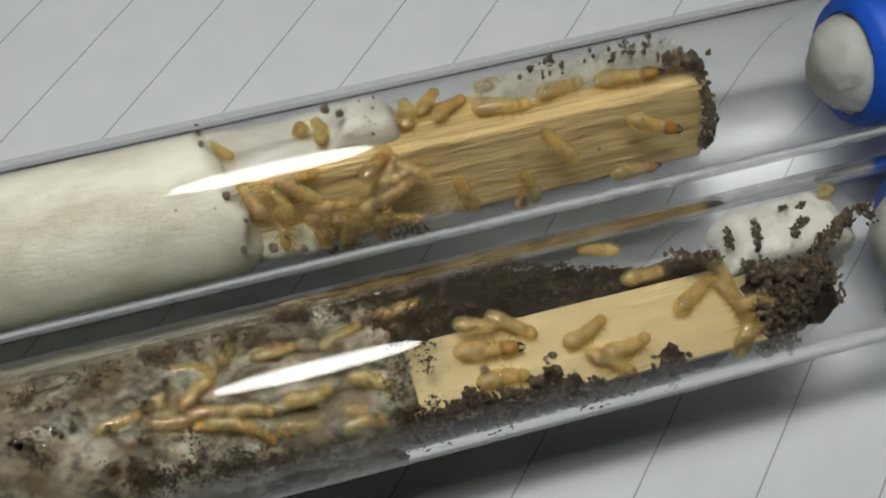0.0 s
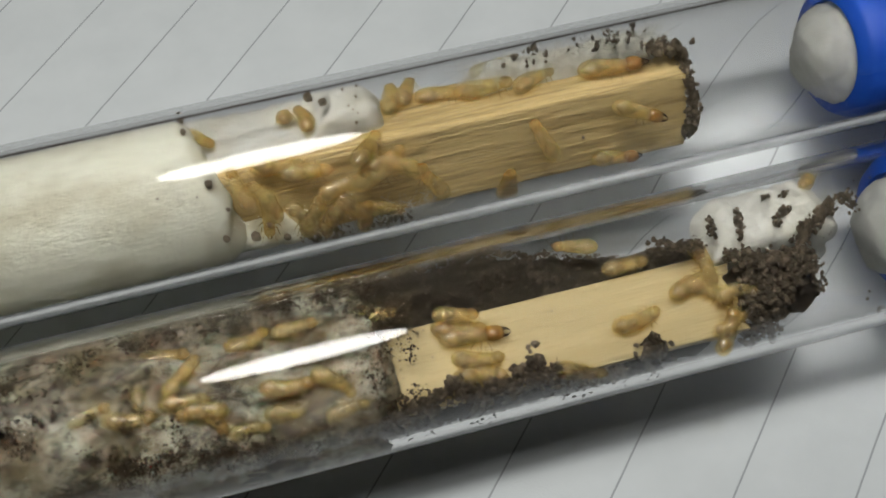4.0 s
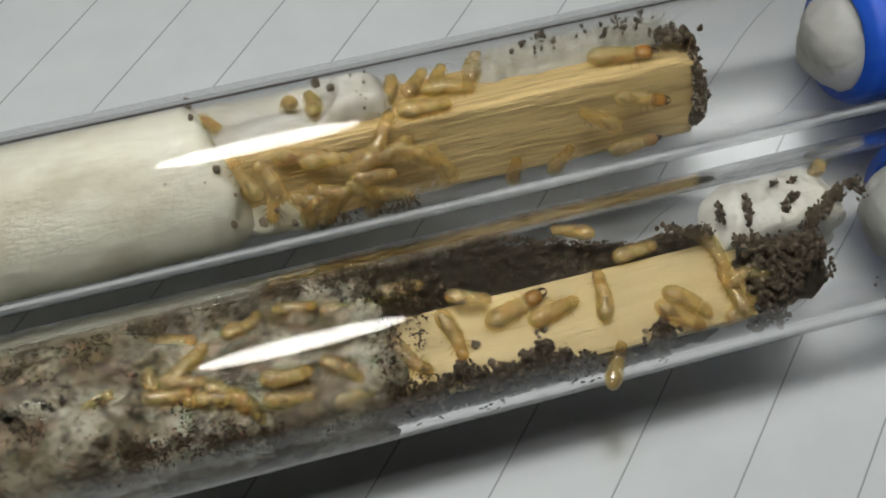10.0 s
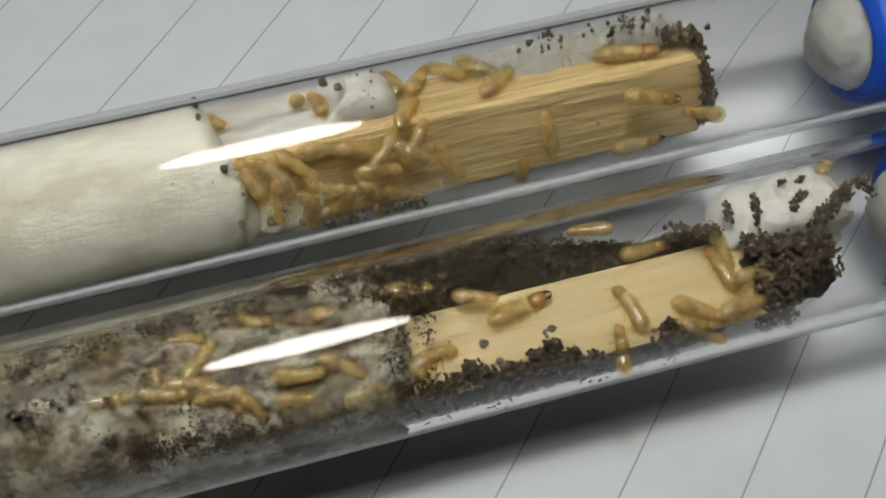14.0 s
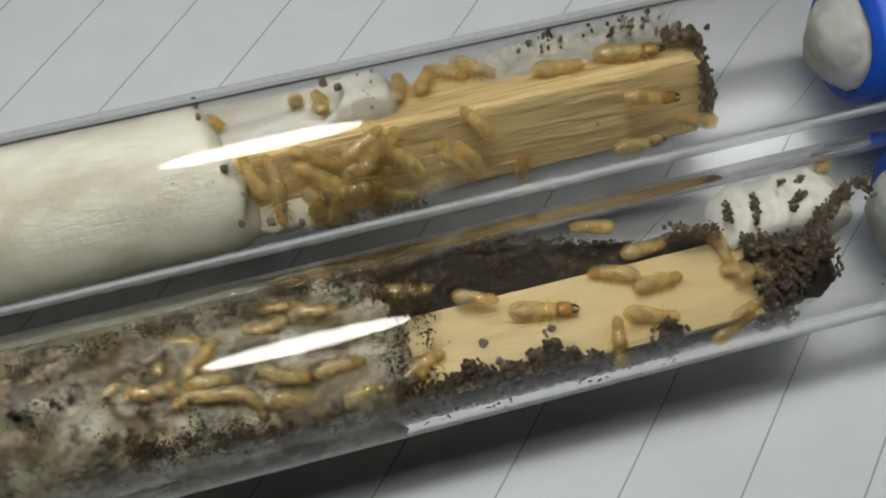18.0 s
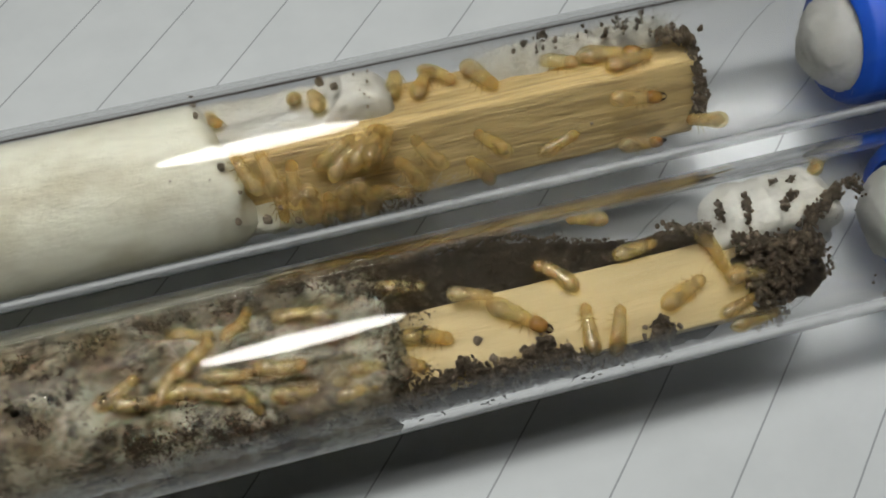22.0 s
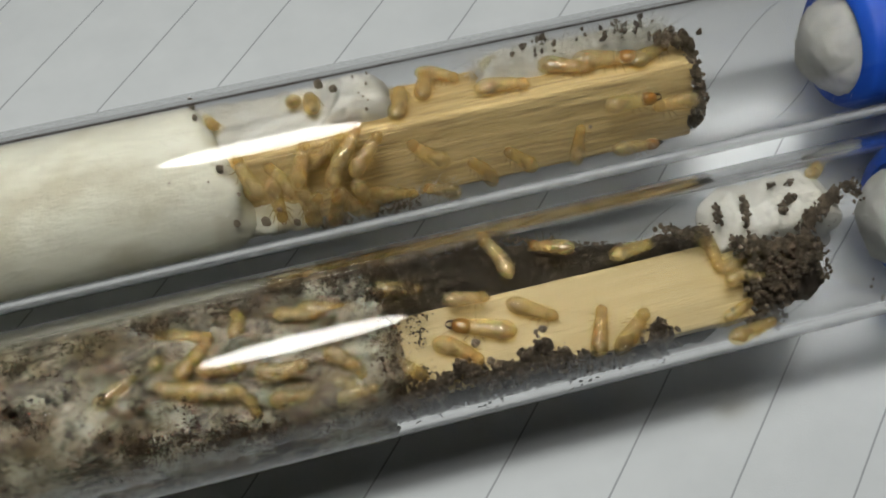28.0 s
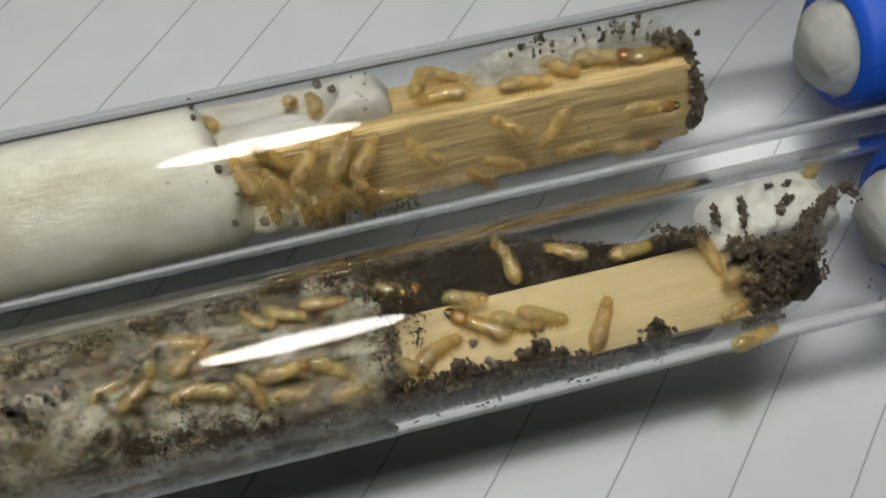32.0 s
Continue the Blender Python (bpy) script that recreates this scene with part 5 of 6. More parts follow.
insect(2, (1, "glass", 6.4), [(0, 5.14, -81.13, -74), (1.5, 5.03, -82.81, -86), (3, 4.98, -84.87, -75), (4.3, 4.87, -86.04, -76), (5.7, 5.02, -84.75, -71), (7, 4.98, -85.08, -75), (8.5, 4.84, -85.28, -76), (10, 4.86, -86.22, -76), (11.3, 4.88, -86.30, -78), (12.7, 4.93, -87.20, -73), (14, 4.93, -87.63, -77), (15.3, 4.93, -86.69, -65), (16.7, 5.02, -85.86, -70), (18, 4.96, -85.89, -73), (19.3, 4.74, -85.38, -70), (20.7, 4.81, -85.40, -70), (22, 4.66, -86.91, -73), (23.5, 4.81, -87.24, -71), (25, 4.61, -84.55, -72), (26.5, 4.53, -85.47, -76), (28, 4.69, -85.17, -72), (29.3, 4.76, -85.98, -81), (30.7, 4.56, -84.76, -71), (32, 4.56, -86.40, -73)], 0.85)
insect(1, (1, "glass", 6.4), [(0, 4.63, -58.07, -19), (1.5, 3.52, -52.83, -11), (3, 2.57, -49.15, -8), (4.3, 3.32, -52.42, -10), (5.7, 3.63, -57.51, -14), (7, 4.30, -62.20, -20), (8.5, 4.72, -59.95, -13), (10, 5.13, -58.71, 3), (11.3, 5.14, -57.31, 4), (12.7, 5.01, -56.29, 4), (14, 4.98, -54.54, 3), (15.3, 4.81, -53.93, 8), (16.7, 4.37, -52.06, 10), (18, 4.21, -51.57, 13), (19.3, 3.55, -47.12, -7), (20.7, 3.22, -47.02, -28), (22, 2.71, -42.40, -38), (23.5, 2.65, -44.55, -51), (25, 2.42, -45.20, -49), (26.5, 2.53, -44.29, -51), (28, 2.18, -44.30, -58), (29.3, 2.30, -42.39, -62), (30.7, 2.45, -41.17, -63), (32, 2.32, -39.46, -68)], 0.90)
insect(3, (1, "glass", 6.4), [(0, 0.29, -63.61, -70), (1.5, 0.33, -70.15, -66), (3, 0.35, -73.64, -64), (4.3, 0.19, -73.09, -52), (5.7, 0.20, -76.35, -47), (7, -0.15, -74.32, -35), (8.5, -0.50, -78.95, -53), (10, -0.74, -81.54, -74), (11.3, -0.90, -81.11, -83), (12.7, -1.16, -81.09, -80), (14, -1.20, -80.75, -81), (15.3, -1.14, -81.38, -84), (16.7, -1.07, -79.76, -88), (18, -0.81, -82.24, -87), (19.3, -0.78, -79.54, -81), (20.7, -0.97, -79.46, -81), (22, -0.94, -76.29, -80), (23.5, -0.79, -79.73, -90), (25, -0.77, -78.03, -80), (26.5, -0.54, -79.36, -68), (28, -0.47, -78.85, -78), (29.3, -0.21, -79.27, -78), (30.7, -0.41, -82.49, -83), (32, -0.02, -84.72, -82)], 0.85)
insect(4, (1, "glass", 6.4), [(0, 2.26, -73.42, -81), (1.5, 2.42, -77.40, -68), (3, 2.49, -81.11, -60), (4.3, 2.12, -79.40, -43), (5.7, 1.86, -77.37, -24), (7, 1.69, -74.69, -10), (8.5, 1.75, -79.00, -32), (10, 1.35, -82.82, -61), (11.3, 1.03, -82.97, -48), (12.7, 1.04, -83.26, -35), (14, 0.79, -81.66, -26), (15.3, 0.94, -80.62, -39), (16.7, 1.12, -83.14, -59), (18, 1.19, -83.18, -76), (19.3, 0.96, -83.93, -83), (20.7, 0.79, -84.23, -76), (22, 0.83, -82.49, -76), (23.5, 1.02, -85.05, -76), (25, 1.24, -83.34, -76), (26.5, 1.40, -85.85, -71), (28, 1.56, -86.37, -75), (29.3, 1.46, -86.47, -85), (30.7, 1.94, -86.05, -85), (32, 1.83, -87.53, -78)], 0.85)
insect(0, (1, "glass", 6.4), [(0, 1.47, -54.17, 3), (1.8, 1.02, -63.32, -35), (3.5, 0.70, -69.11, -59), (5.2, 0.27, -77.63, -86), (7, -0.06, -84.06, -121), (8.5, 0.56, -75.34, -138), (10, 1.30, -63.98, -153), (11.3, 1.22, -61.90, -152), (12.7, 0.86, -62.73, -155), (14, 0.90, -60.63, -154), (15.3, 0.85, -59.90, -154), (16.7, 0.99, -61.37, -150), (18, 1.05, -61.06, -149), (19.3, 1.36, -66.47, -135), (20.7, 1.95, -78.94, -118), (22, 2.53, -84.71, -101), (23.5, 2.38, -82.58, -101), (25, 2.62, -81.73, -105), (26.5, 2.54, -79.50, -114), (28, 2.58, -77.66, -118), (29.3, 2.64, -75.20, -127), (30.7, 2.61, -72.30, -129), (32, 2.95, -71.72, -130)], 0.85)
insect(2, (1, "glass", 6.4), [(0, 7.77, -38.11, -147), (1.8, 8.04, -40.53, -150), (3.5, 8.26, -43.95, -153), (5.2, 8.78, -47.03, -152), (7, 9.03, -49.28, -152), (8.8, 8.78, -49.72, -157), (10.5, 8.44, -44.99, -149), (12.2, 7.93, -43.63, -146), (14, 7.67, -43.65, -147), (15.3, 7.65, -47.71, -144), (16.7, 7.26, -48.77, -138), (18, 7.23, -49.36, -137), (19.3, 7.60, -55.14, -132), (20.7, 7.95, -59.00, -126), (22, 8.07, -64.96, -120), (23.5, 8.80, -71.63, -131), (25, 9.35, -78.22, -128), (26.5, 9.94, -86.30, -138), (28, 10.76, -92.12, -141), (29.3, 11.79, -89.15, -135), (30.7, 13.33, -91.33, -135), (32, 14.38, -87.04, -127)], 0.92)
insect(0, "B", [(0, -1.57, 3.65, 3), (1.5, -1.20, 3.58, -11), (3, -1.27, 3.84, -9), (4.3, -1.39, 3.66, -11), (5.7, -1.69, 3.17, -16), (7, -1.72, 2.74, -22), (8.8, -0.99, 2.91, -14), (10.5, -0.18, 3.15, -8), (12.2, 0.37, 2.89, -6), (14, 1.09, 3.24, -3), (15.3, 0.60, 3.29, -18), (16.7, 0.24, 2.59, -21), (18, 0.15, 2.60, -33), (19.3, 0.84, 2.65, -10), (20.7, 1.38, 2.65, 8), (22, 2.13, 2.53, 32), (23.5, 1.78, 2.74, 34), (25, 1.69, 2.71, 36), (26.5, 1.74, 2.71, 37), (28, 1.47, 2.94, 32), (29, 0.14, 3.07, 14), (30, -0.56, 3.17, -8), (31, -1.59, 3.30, -35), (32, -2.59, 3.41, -49)], 0.90)
insect(2, (1, "glass", 6.4), [(0, 5.87, -40.90, -48), (1.7, 5.85, -40.33, -51), (3.4, 5.88, -41.11, -57), (5.1, 5.79, -40.23, -54), (6.8, 5.87, -40.52, -53), (8.5, 5.84, -39.86, -45), (10.2, 5.75, -39.71, -46), (11.8, 5.88, -39.13, -45), (13.5, 5.91, -39.77, -45), (15.2, 6.02, -41.04, -55), (16.9, 6.05, -39.96, -46), (18.6, 5.87, -41.01, -47), (20.3, 5.75, -39.99, -47), (22, 5.87, -40.90, -48), (23.5, 5.15, -38.34, -49), (25, 4.65, -35.75, -37), (26.5, 3.92, -33.65, -45), (28, 3.45, -31.87, -47), (29.3, 3.41, -30.75, -54), (30.7, 3.23, -33.15, -63), (32, 3.19, -33.77, -62)], 0.90)
insect(0, (1, "inside", 4.3), [(0, -0.07, 39.45, 89), (1.8, 0.05, 39.32, 91), (3.6, 0.05, 41.16, 88), (5.4, -0.13, 45.53, 89), (7.2, -0.32, 46.12, 92), (9, -0.36, 42.97, 98), (10.8, -0.13, 45.03, 92), (12.6, 0.02, 46.07, 92), (14.4, -0.08, 50.22, 84), (16.2, -0.13, 50.64, 88), (18, -0.19, 52.96, 87), (19.8, -0.22, 52.42, 89), (21.5, -0.07, 54.01, 88), (23.2, 0.01, 51.46, 87), (25, -0.16, 54.40, 78), (26.8, -0.24, 52.58, 87), (28.5, 0.08, 53.24, 86), (30.2, -0.14, 54.12, 86), (32, -0.19, 52.96, 87)], 0.92)
insect(1, (1, "inside", 4.3), [(0, 1.56, 22.12, 92), (1.8, 1.78, 21.20, 97), (3.6, 1.69, 24.36, 98), (5.4, 1.60, 24.20, 93), (7.2, 1.57, 23.33, 89), (9, 1.77, 22.06, 87), (10.8, 1.69, 26.86, 91), (12.6, 1.86, 25.76, 90), (14.4, 1.54, 26.59, 99), (16.2, 1.76, 25.66, 94), (18, 1.77, 27.43, 92), (19.8, 1.60, 26.07, 96), (21.5, 1.81, 28.58, 93), (23.2, 1.75, 27.64, 90), (25, 1.89, 25.89, 84), (26.8, 1.66, 28.50, 89), (28.5, 1.49, 30.82, 88), (30.2, 1.74, 28.12, 93), (32, 1.77, 27.43, 92)], 0.92)
insect(0, (1, "inside", 4.3), [(0, -7.00, 26.55, -56), (1.8, -7.04, 25.51, -56), (3.6, -7.15, 27.98, -56), (5.4, -7.10, 26.87, -63), (7.2, -7.00, 30.68, -67), (9, -7.09, 30.99, -59), (10.8, -7.06, 31.65, -66), (12.6, -7.07, 33.20, -67), (14.4, -7.18, 35.17, -68), (16.2, -7.26, 34.72, -74), (18, -7.19, 34.73, -70), (19.8, -7.32, 35.82, -70), (21.5, -7.09, 35.66, -73), (23.2, -7.13, 34.28, -70), (25, -7.16, 34.64, -76), (26.8, -7.15, 34.76, -68), (28.5, -7.31, 34.97, -71), (30.2, -7.24, 34.42, -71), (32, -7.19, 34.73, -70)], 0.85)
insect(0, (2, "inside", 4.5), [(0, -17.27, -9.72, 6), (1.5, -18.00, -10.79, 2), (3, -18.41, -10.56, 1), (4.3, -18.10, -10.07, 10), (5.7, -17.84, -8.84, 9), (7, -17.66, -8.54, 12), (8.5, -18.29, -8.81, 12), (10, -18.59, -9.92, 1), (11.3, -18.53, -9.05, 2), (12.7, -18.20, -11.81, -2), (14, -18.05, -12.00, -4), (15.3, -17.70, -7.52, 10), (16.7, -17.15, -4.44, 27), (18, -16.71, 1.50, 37), (19.3, -16.89, -2.83, 36), (20.7, -16.93, -5.21, 32), (22, -17.00, -12.91, 28), (23.5, -16.92, -12.29, 30), (25, -17.09, -10.33, 27), (26.5, -16.98, -9.27, 32), (28, -16.89, -9.25, 29), (29.3, -17.00, -9.52, 18), (30.7, -17.13, -6.80, 24), (32, -17.08, -6.44, 18)], 0.84)
insect(1, (2, "inside", 4.5), [(0, -13.34, -20.56, -4), (1.5, -14.60, -21.44, -1), (3, -15.56, -22.44, -6), (4.3, -15.23, -22.54, -10), (5.7, -14.67, -23.56, -7), (7, -14.30, -20.77, -6), (8.5, -13.70, -21.43, -2), (10, -13.20, -21.96, -6), (11.3, -13.43, -21.37, -13), (12.7, -13.92, -19.00, -12), (14, -14.09, -18.39, -14), (15.3, -14.34, -18.09, -6), (16.7, -14.51, -14.75, -12), (18, -14.88, -14.27, -4), (19.3, -14.92, -16.67, -10), (20.7, -15.46, -21.19, -10), (22, -15.93, -24.43, -9), (23.5, -15.15, -23.04, -8), (25, -14.16, -23.07, -13), (26.5, -13.29, -22.33, -10), (28, -12.44, -21.21, -9), (29.3, -13.27, -17.01, 5), (30.7, -14.13, -17.66, 26), (32, -15.14, -14.59, 39)], 0.84)
insect(2, (2, "inside", 4.5), [(0, -14.25, 8.99, 90), (1.5, -14.35, 5.66, 90), (3, -14.59, 2.23, 89), (4.3, -14.60, 3.11, 94), (5.7, -14.34, 7.42, 88), (7, -14.34, 6.04, 94), (8.5, -14.40, 5.61, 94), (10, -14.35, 4.95, 93), (11.3, -14.46, 5.50, 92), (12.7, -14.31, 6.90, 88), (14, -14.51, 8.06, 90), (15.3, -14.41, 6.96, 88), (16.7, -14.45, 12.33, 84), (18, -14.31, 13.93, 95), (19.3, -14.04, 3.37, 83), (20.7, -13.63, -5.21, 66), (22, -13.42, -14.01, 49), (23.5, -13.66, -5.90, 58), (25, -13.50, 1.19, 56), (26.5, -13.63, 8.28, 70), (28, -13.82, 17.39, 80), (29.3, -13.94, 19.37, 79), (30.7, -13.85, 17.56, 72), (32, -14.06, 17.51, 76)], 0.81)
insect(0, (2, "inside", 4.5), [(0, -12.08, 21.79, -12), (1.5, -12.11, 22.58, -14), (3, -12.23, 22.17, -12), (4.3, -12.34, 25.29, -4), (5.7, -12.04, 22.30, -9), (7, -12.01, 21.56, -12), (8.5, -12.15, 21.66, -18), (10, -12.42, 25.21, -13), (11.3, -12.30, 27.29, -10), (12.7, -12.27, 26.17, -12), (14, -12.34, 26.66, -16), (15.3, -12.19, 26.41, -13), (16.7, -12.26, 24.09, -14), (18, -12.44, 24.04, -20), (19.3, -12.20, 22.62, -13), (20.7, -11.98, 23.11, -16), (22, -11.46, 22.97, -19), (23.5, -11.41, 22.54, -23), (25, -11.38, 23.62, -19), (26.5, -11.54, 21.34, -19), (28, -11.41, 23.03, -19), (29.3, -11.42, 21.66, -17), (30.7, -11.31, 16.94, -20), (32, -11.41, 16.01, -11)], 0.84)
insect(3, (2, "inside", 4.5), [(0, -8.85, 33.40, 74), (1.5, -7.25, 25.74, 41), (3, -5.86, 19.06, 16), (4.3, -6.34, 18.57, 15), (5.7, -6.94, 21.11, 14), (7, -7.23, 21.84, 17), (8.5, -7.18, 21.93, 22), (10, -7.13, 22.01, 24), (11.3, -7.37, 24.50, 3), (12.7, -7.35, 26.31, -13), (14, -7.25, 28.91, -35), (15.3, -6.82, 26.81, -24), (16.7, -6.48, 22.32, -13), (18, -6.12, 15.65, 2), (19.3, -6.75, 17.18, 16), (20.7, -7.19, 19.94, 31), (22, -7.72, 21.83, 50), (23.5, -7.83, 23.39, 55), (25, -7.77, 25.49, 69), (26.5, -7.77, 25.05, 74), (28, -7.63, 28.33, 87), (29, -7.46, 27.48, 58), (30, -6.95, 25.37, 22), (31, -6.58, 24.26, -12), (32, -6.28, 22.41, -42)], 0.81)
insect(0, (2, "inside", 4.5), [(0, -5.70, 18.07, 2), (1.5, -3.99, 20.37, 2), (3, -2.31, 22.53, 2), (4.3, -2.83, 22.29, 6), (5.7, -3.19, 23.24, 6), (7, -3.70, 25.54, 10), (8.5, -3.48, 29.61, -9), (10, -3.26, 32.53, -16), (11.3, -3.93, 41.61, -15), (12.7, -4.39, 54.85, -9), (14, -4.77, 64.53, 0), (15.3, -4.64, 57.08, -0), (16.7, -5.01, 49.99, -4), (18, -5.12, 41.22, -9), (19.3, -4.55, 34.70, -5), (20.7, -4.11, 28.09, -6), (22, -3.67, 19.63, -5), (23.5, -3.65, 21.75, -10), (25, -3.46, 22.62, -14), (26.5, -3.45, 19.69, -19), (28, -3.33, 20.75, -19), (29.3, -3.51, 21.32, -20), (30.7, -4.04, 22.93, -26), (32, -4.09, 23.17, -26)], 0.79)
insect(0, (2, "inside", 4.5), [(0, -0.54, 17.52, 21), (1.5, 0.46, 13.56, 30), (3, 1.90, 11.27, 52), (4.3, 1.03, 13.63, 34), (5.7, -0.32, 18.94, 9), (7, -1.24, 24.19, -6), (8.5, -0.32, 17.57, -14), (10, 0.33, 13.49, -17), (11.3, -0.15, 13.28, -14), (12.7, -0.77, 12.04, -15), (14, -1.19, 14.12, -17), (15.3, -1.49, 17.57, -19), (16.7, -1.94, 20.70, -16), (18, -2.52, 22.62, -13), (19.3, -1.98, 18.52, -13), (20.7, -1.48, 15.51, -15), (22, -1.07, 10.43, -16), (23.5, -1.15, 9.98, -20), (25, -1.19, 14.35, -16), (26.5, -1.35, 17.78, -17), (28, -1.41, 20.11, -18), (29.3, -1.14, 22.19, -16), (30.7, -1.30, 23.53, -19), (32, -1.04, 24.59, -12)], 0.84)
insect(4, (2, "inside", 4.5), [(0, -7.95, -23.94, -9), (1.5, -8.91, -29.62, -30), (3, -10.15, -33.70, -46), (4.3, -9.73, -33.74, -44), (5.7, -9.23, -32.24, -47), (7, -8.83, -30.35, -45), (8.5, -8.70, -29.20, -43), (10, -9.00, -30.74, -45), (11.3, -9.28, -28.34, -46), (12.7, -9.65, -29.57, -49), (14, -9.92, -28.76, -45), (15.3, -10.63, -25.42, -31), (16.7, -11.24, -26.63, -19), (18, -11.75, -25.16, -4), (19.3, -11.90, -24.69, -11), (20.7, -12.15, -24.32, -8), (22, -12.04, -23.56, -9), (23.5, -11.91, -24.07, -12), (25, -11.48, -24.60, -7), (26.5, -11.07, -24.00, -13), (28, -10.96, -25.19, -14), (29.3, -11.02, -24.08, -7), (30.7, -11.18, -25.11, -1), (32, -11.43, -24.45, 2)], 0.84)
insect(1, (2, "inside", 4.5), [(0, -3.79, -26.65, 1), (1.5, -3.82, -26.59, -2), (3, -3.98, -27.49, -4), (4.3, -4.06, -27.30, -6), (5.7, -4.16, -26.54, 0), (7, -4.07, -28.98, -4), (8.5, -4.51, -27.37, -12), (10, -4.78, -28.99, -4), (11.3, -4.59, -28.30, -5), (12.7, -4.57, -28.30, -5), (14, -4.43, -29.33, -9), (15.3, -4.92, -29.26, -10), (16.7, -5.07, -28.84, -25), (18, -5.52, -26.66, -24), (19.3, -5.46, -26.66, -22), (20.7, -5.55, -24.53, -22), (22, -5.48, -23.90, -9), (23.5, -5.31, -24.55, -4), (25, -5.45, -25.39, -4), (26.5, -5.13, -24.72, -6), (28, -5.16, -24.94, -4), (29.3, -4.92, -24.42, -1), (30.7, -5.01, -24.97, 3), (32, -4.90, -27.18, 2)], 0.88)
insect(0, (2, "inside", 4.5), [(0, -4.54, -48.96, -11), (1.5, -4.40, -46.95, -6), (3, -4.18, -48.38, -11), (4.3, -4.16, -47.33, -8), (5.7, -4.25, -48.77, -6), (7, -4.21, -46.95, -11), (8.5, -4.74, -48.62, -16), (10, -4.91, -46.88, -10), (11.3, -4.75, -46.41, -14), (12.7, -4.55, -46.48, -7), (14, -4.60, -49.15, -13), (15.3, -4.86, -47.38, -5), (16.7, -4.93, -50.49, -10), (18, -4.94, -48.42, -16), (19.3, -4.79, -48.12, -14), (20.7, -4.95, -48.73, -11), (22, -4.67, -47.48, -10), (23.5, -4.60, -46.81, -6), (25, -4.69, -48.38, -3), (26.5, -4.78, -48.10, -11), (28, -4.62, -49.16, -7), (29.3, -4.48, -46.80, -5), (30.7, -4.45, -49.53, -12), (32, -4.29, -48.59, -7)], 0.88)
insect(2, (2, "inside", 4.5), [(0, 1.03, -26.42, -29), (1.5, 0.21, -31.30, -34), (3, -0.60, -31.01, -39), (4.3, -0.59, -31.60, -41), (5.7, -0.48, -28.71, -28), (7, -0.63, -29.75, -34), (8.5, -0.50, -31.19, -38), (10, -0.63, -33.43, -40), (11.3, -0.69, -31.24, -37), (12.7, -0.83, -30.84, -35), (14, -1.25, -29.33, -34), (15.3, -1.23, -28.52, -22), (16.7, -1.35, -25.67, -12), (18, -1.59, -28.69, 1), (19.3, -0.61, -32.64, -4), (20.7, 0.41, -37.71, -3), (22, 1.11, -42.14, -15), (23.5, 0.61, -38.88, -25), (25, 0.38, -35.16, -27), (26.5, -0.03, -33.19, -41), (28, -0.45, -29.85, -44), (29.3, -0.63, -31.12, -36), (30.7, -1.20, -32.78, -44), (32, -1.29, -33.86, -34)], 0.86)
insect(0, (2, "inside", 4.5), [(0, 0.03, -48.05, -10), (1.5, 0.42, -51.57, -15), (3, 0.55, -53.48, -11), (4.3, 0.44, -54.03, -10), (5.7, 0.12, -53.12, -10), (7, -0.08, -54.94, -11), (8.5, -0.13, -54.30, -9), (10, -0.24, -53.70, -13), (11.3, -0.16, -54.10, -10), (12.7, -0.52, -54.65, -15), (14, -0.41, -53.80, -13), (15.3, -0.52, -52.72, -19), (16.7, -0.63, -52.70, -17), (18, -0.48, -52.53, -13), (19.3, -0.46, -52.41, -19), (20.7, -0.50, -51.54, -19), (22, -0.45, -52.57, -22), (23.5, -0.35, -51.53, -25), (25, -0.40, -52.50, -16), (26.5, -0.10, -49.28, -18), (28, -0.08, -51.66, -22), (29.3, 0.04, -52.80, -24), (30.7, -0.30, -52.66, -18), (32, -0.05, -53.46, -10)], 0.88)
insect(4, (2, "inside", 4.5), [(0, -7.84, -42.39, -42), (1.5, -7.54, -48.02, -23), (3, -6.98, -55.00, -5), (4.3, -7.61, -52.08, 0), (5.7, -7.84, -50.58, -1), (7, -8.44, -47.20, -5), (8.5, -8.31, -45.80, -33), (10, -7.74, -43.76, -58), (11.3, -7.73, -44.91, -61), (12.7, -8.06, -42.41, -63), (14, -8.16, -43.09, -58), (15.3, -8.06, -42.76, -59), (16.7, -8.16, -41.14, -57), (18, -7.94, -40.93, -57), (19.3, -7.99, -40.52, -54), (20.7, -8.23, -40.55, -47), (22, -8.23, -40.38, -47), (23.5, -8.18, -39.43, -46), (25, -8.13, -40.02, -55), (26.5, -8.00, -39.63, -54), (28, -8.12, -39.14, -56), (29.3, -7.81, -37.13, -56), (30.7, -7.60, -37.12, -58), (32, -7.22, -36.01, -65)], 0.79)
insect(0, (2, "inside", 4.5), [(0, -10.73, -19.17, -4), (1.8, -11.02, -17.79, -9), (3.5, -11.34, -18.01, -6), (5.2, -11.35, -18.20, -9), (7, -11.61, -13.91, -9), (8.8, -11.78, -15.64, -9), (10.5, -12.00, -12.25, -13), (12.2, -11.94, -15.16, -13), (14, -12.22, -13.78, -9), (15.6, -11.43, -15.86, -11), (17.2, -11.15, -16.05, -4), (18.8, -10.38, -17.78, -9), (20.4, -9.81, -20.18, -9), (22, -9.11, -19.96, -9), (23.5, -9.22, -19.94, -18), (25, -9.20, -17.35, -7), (26.5, -9.23, -13.93, -11), (28, -9.41, -11.84, -9), (29.3, -9.56, -7.56, -5), (30.7, -9.22, -8.10, -7), (32, -8.99, -4.39, -9)], 0.79)
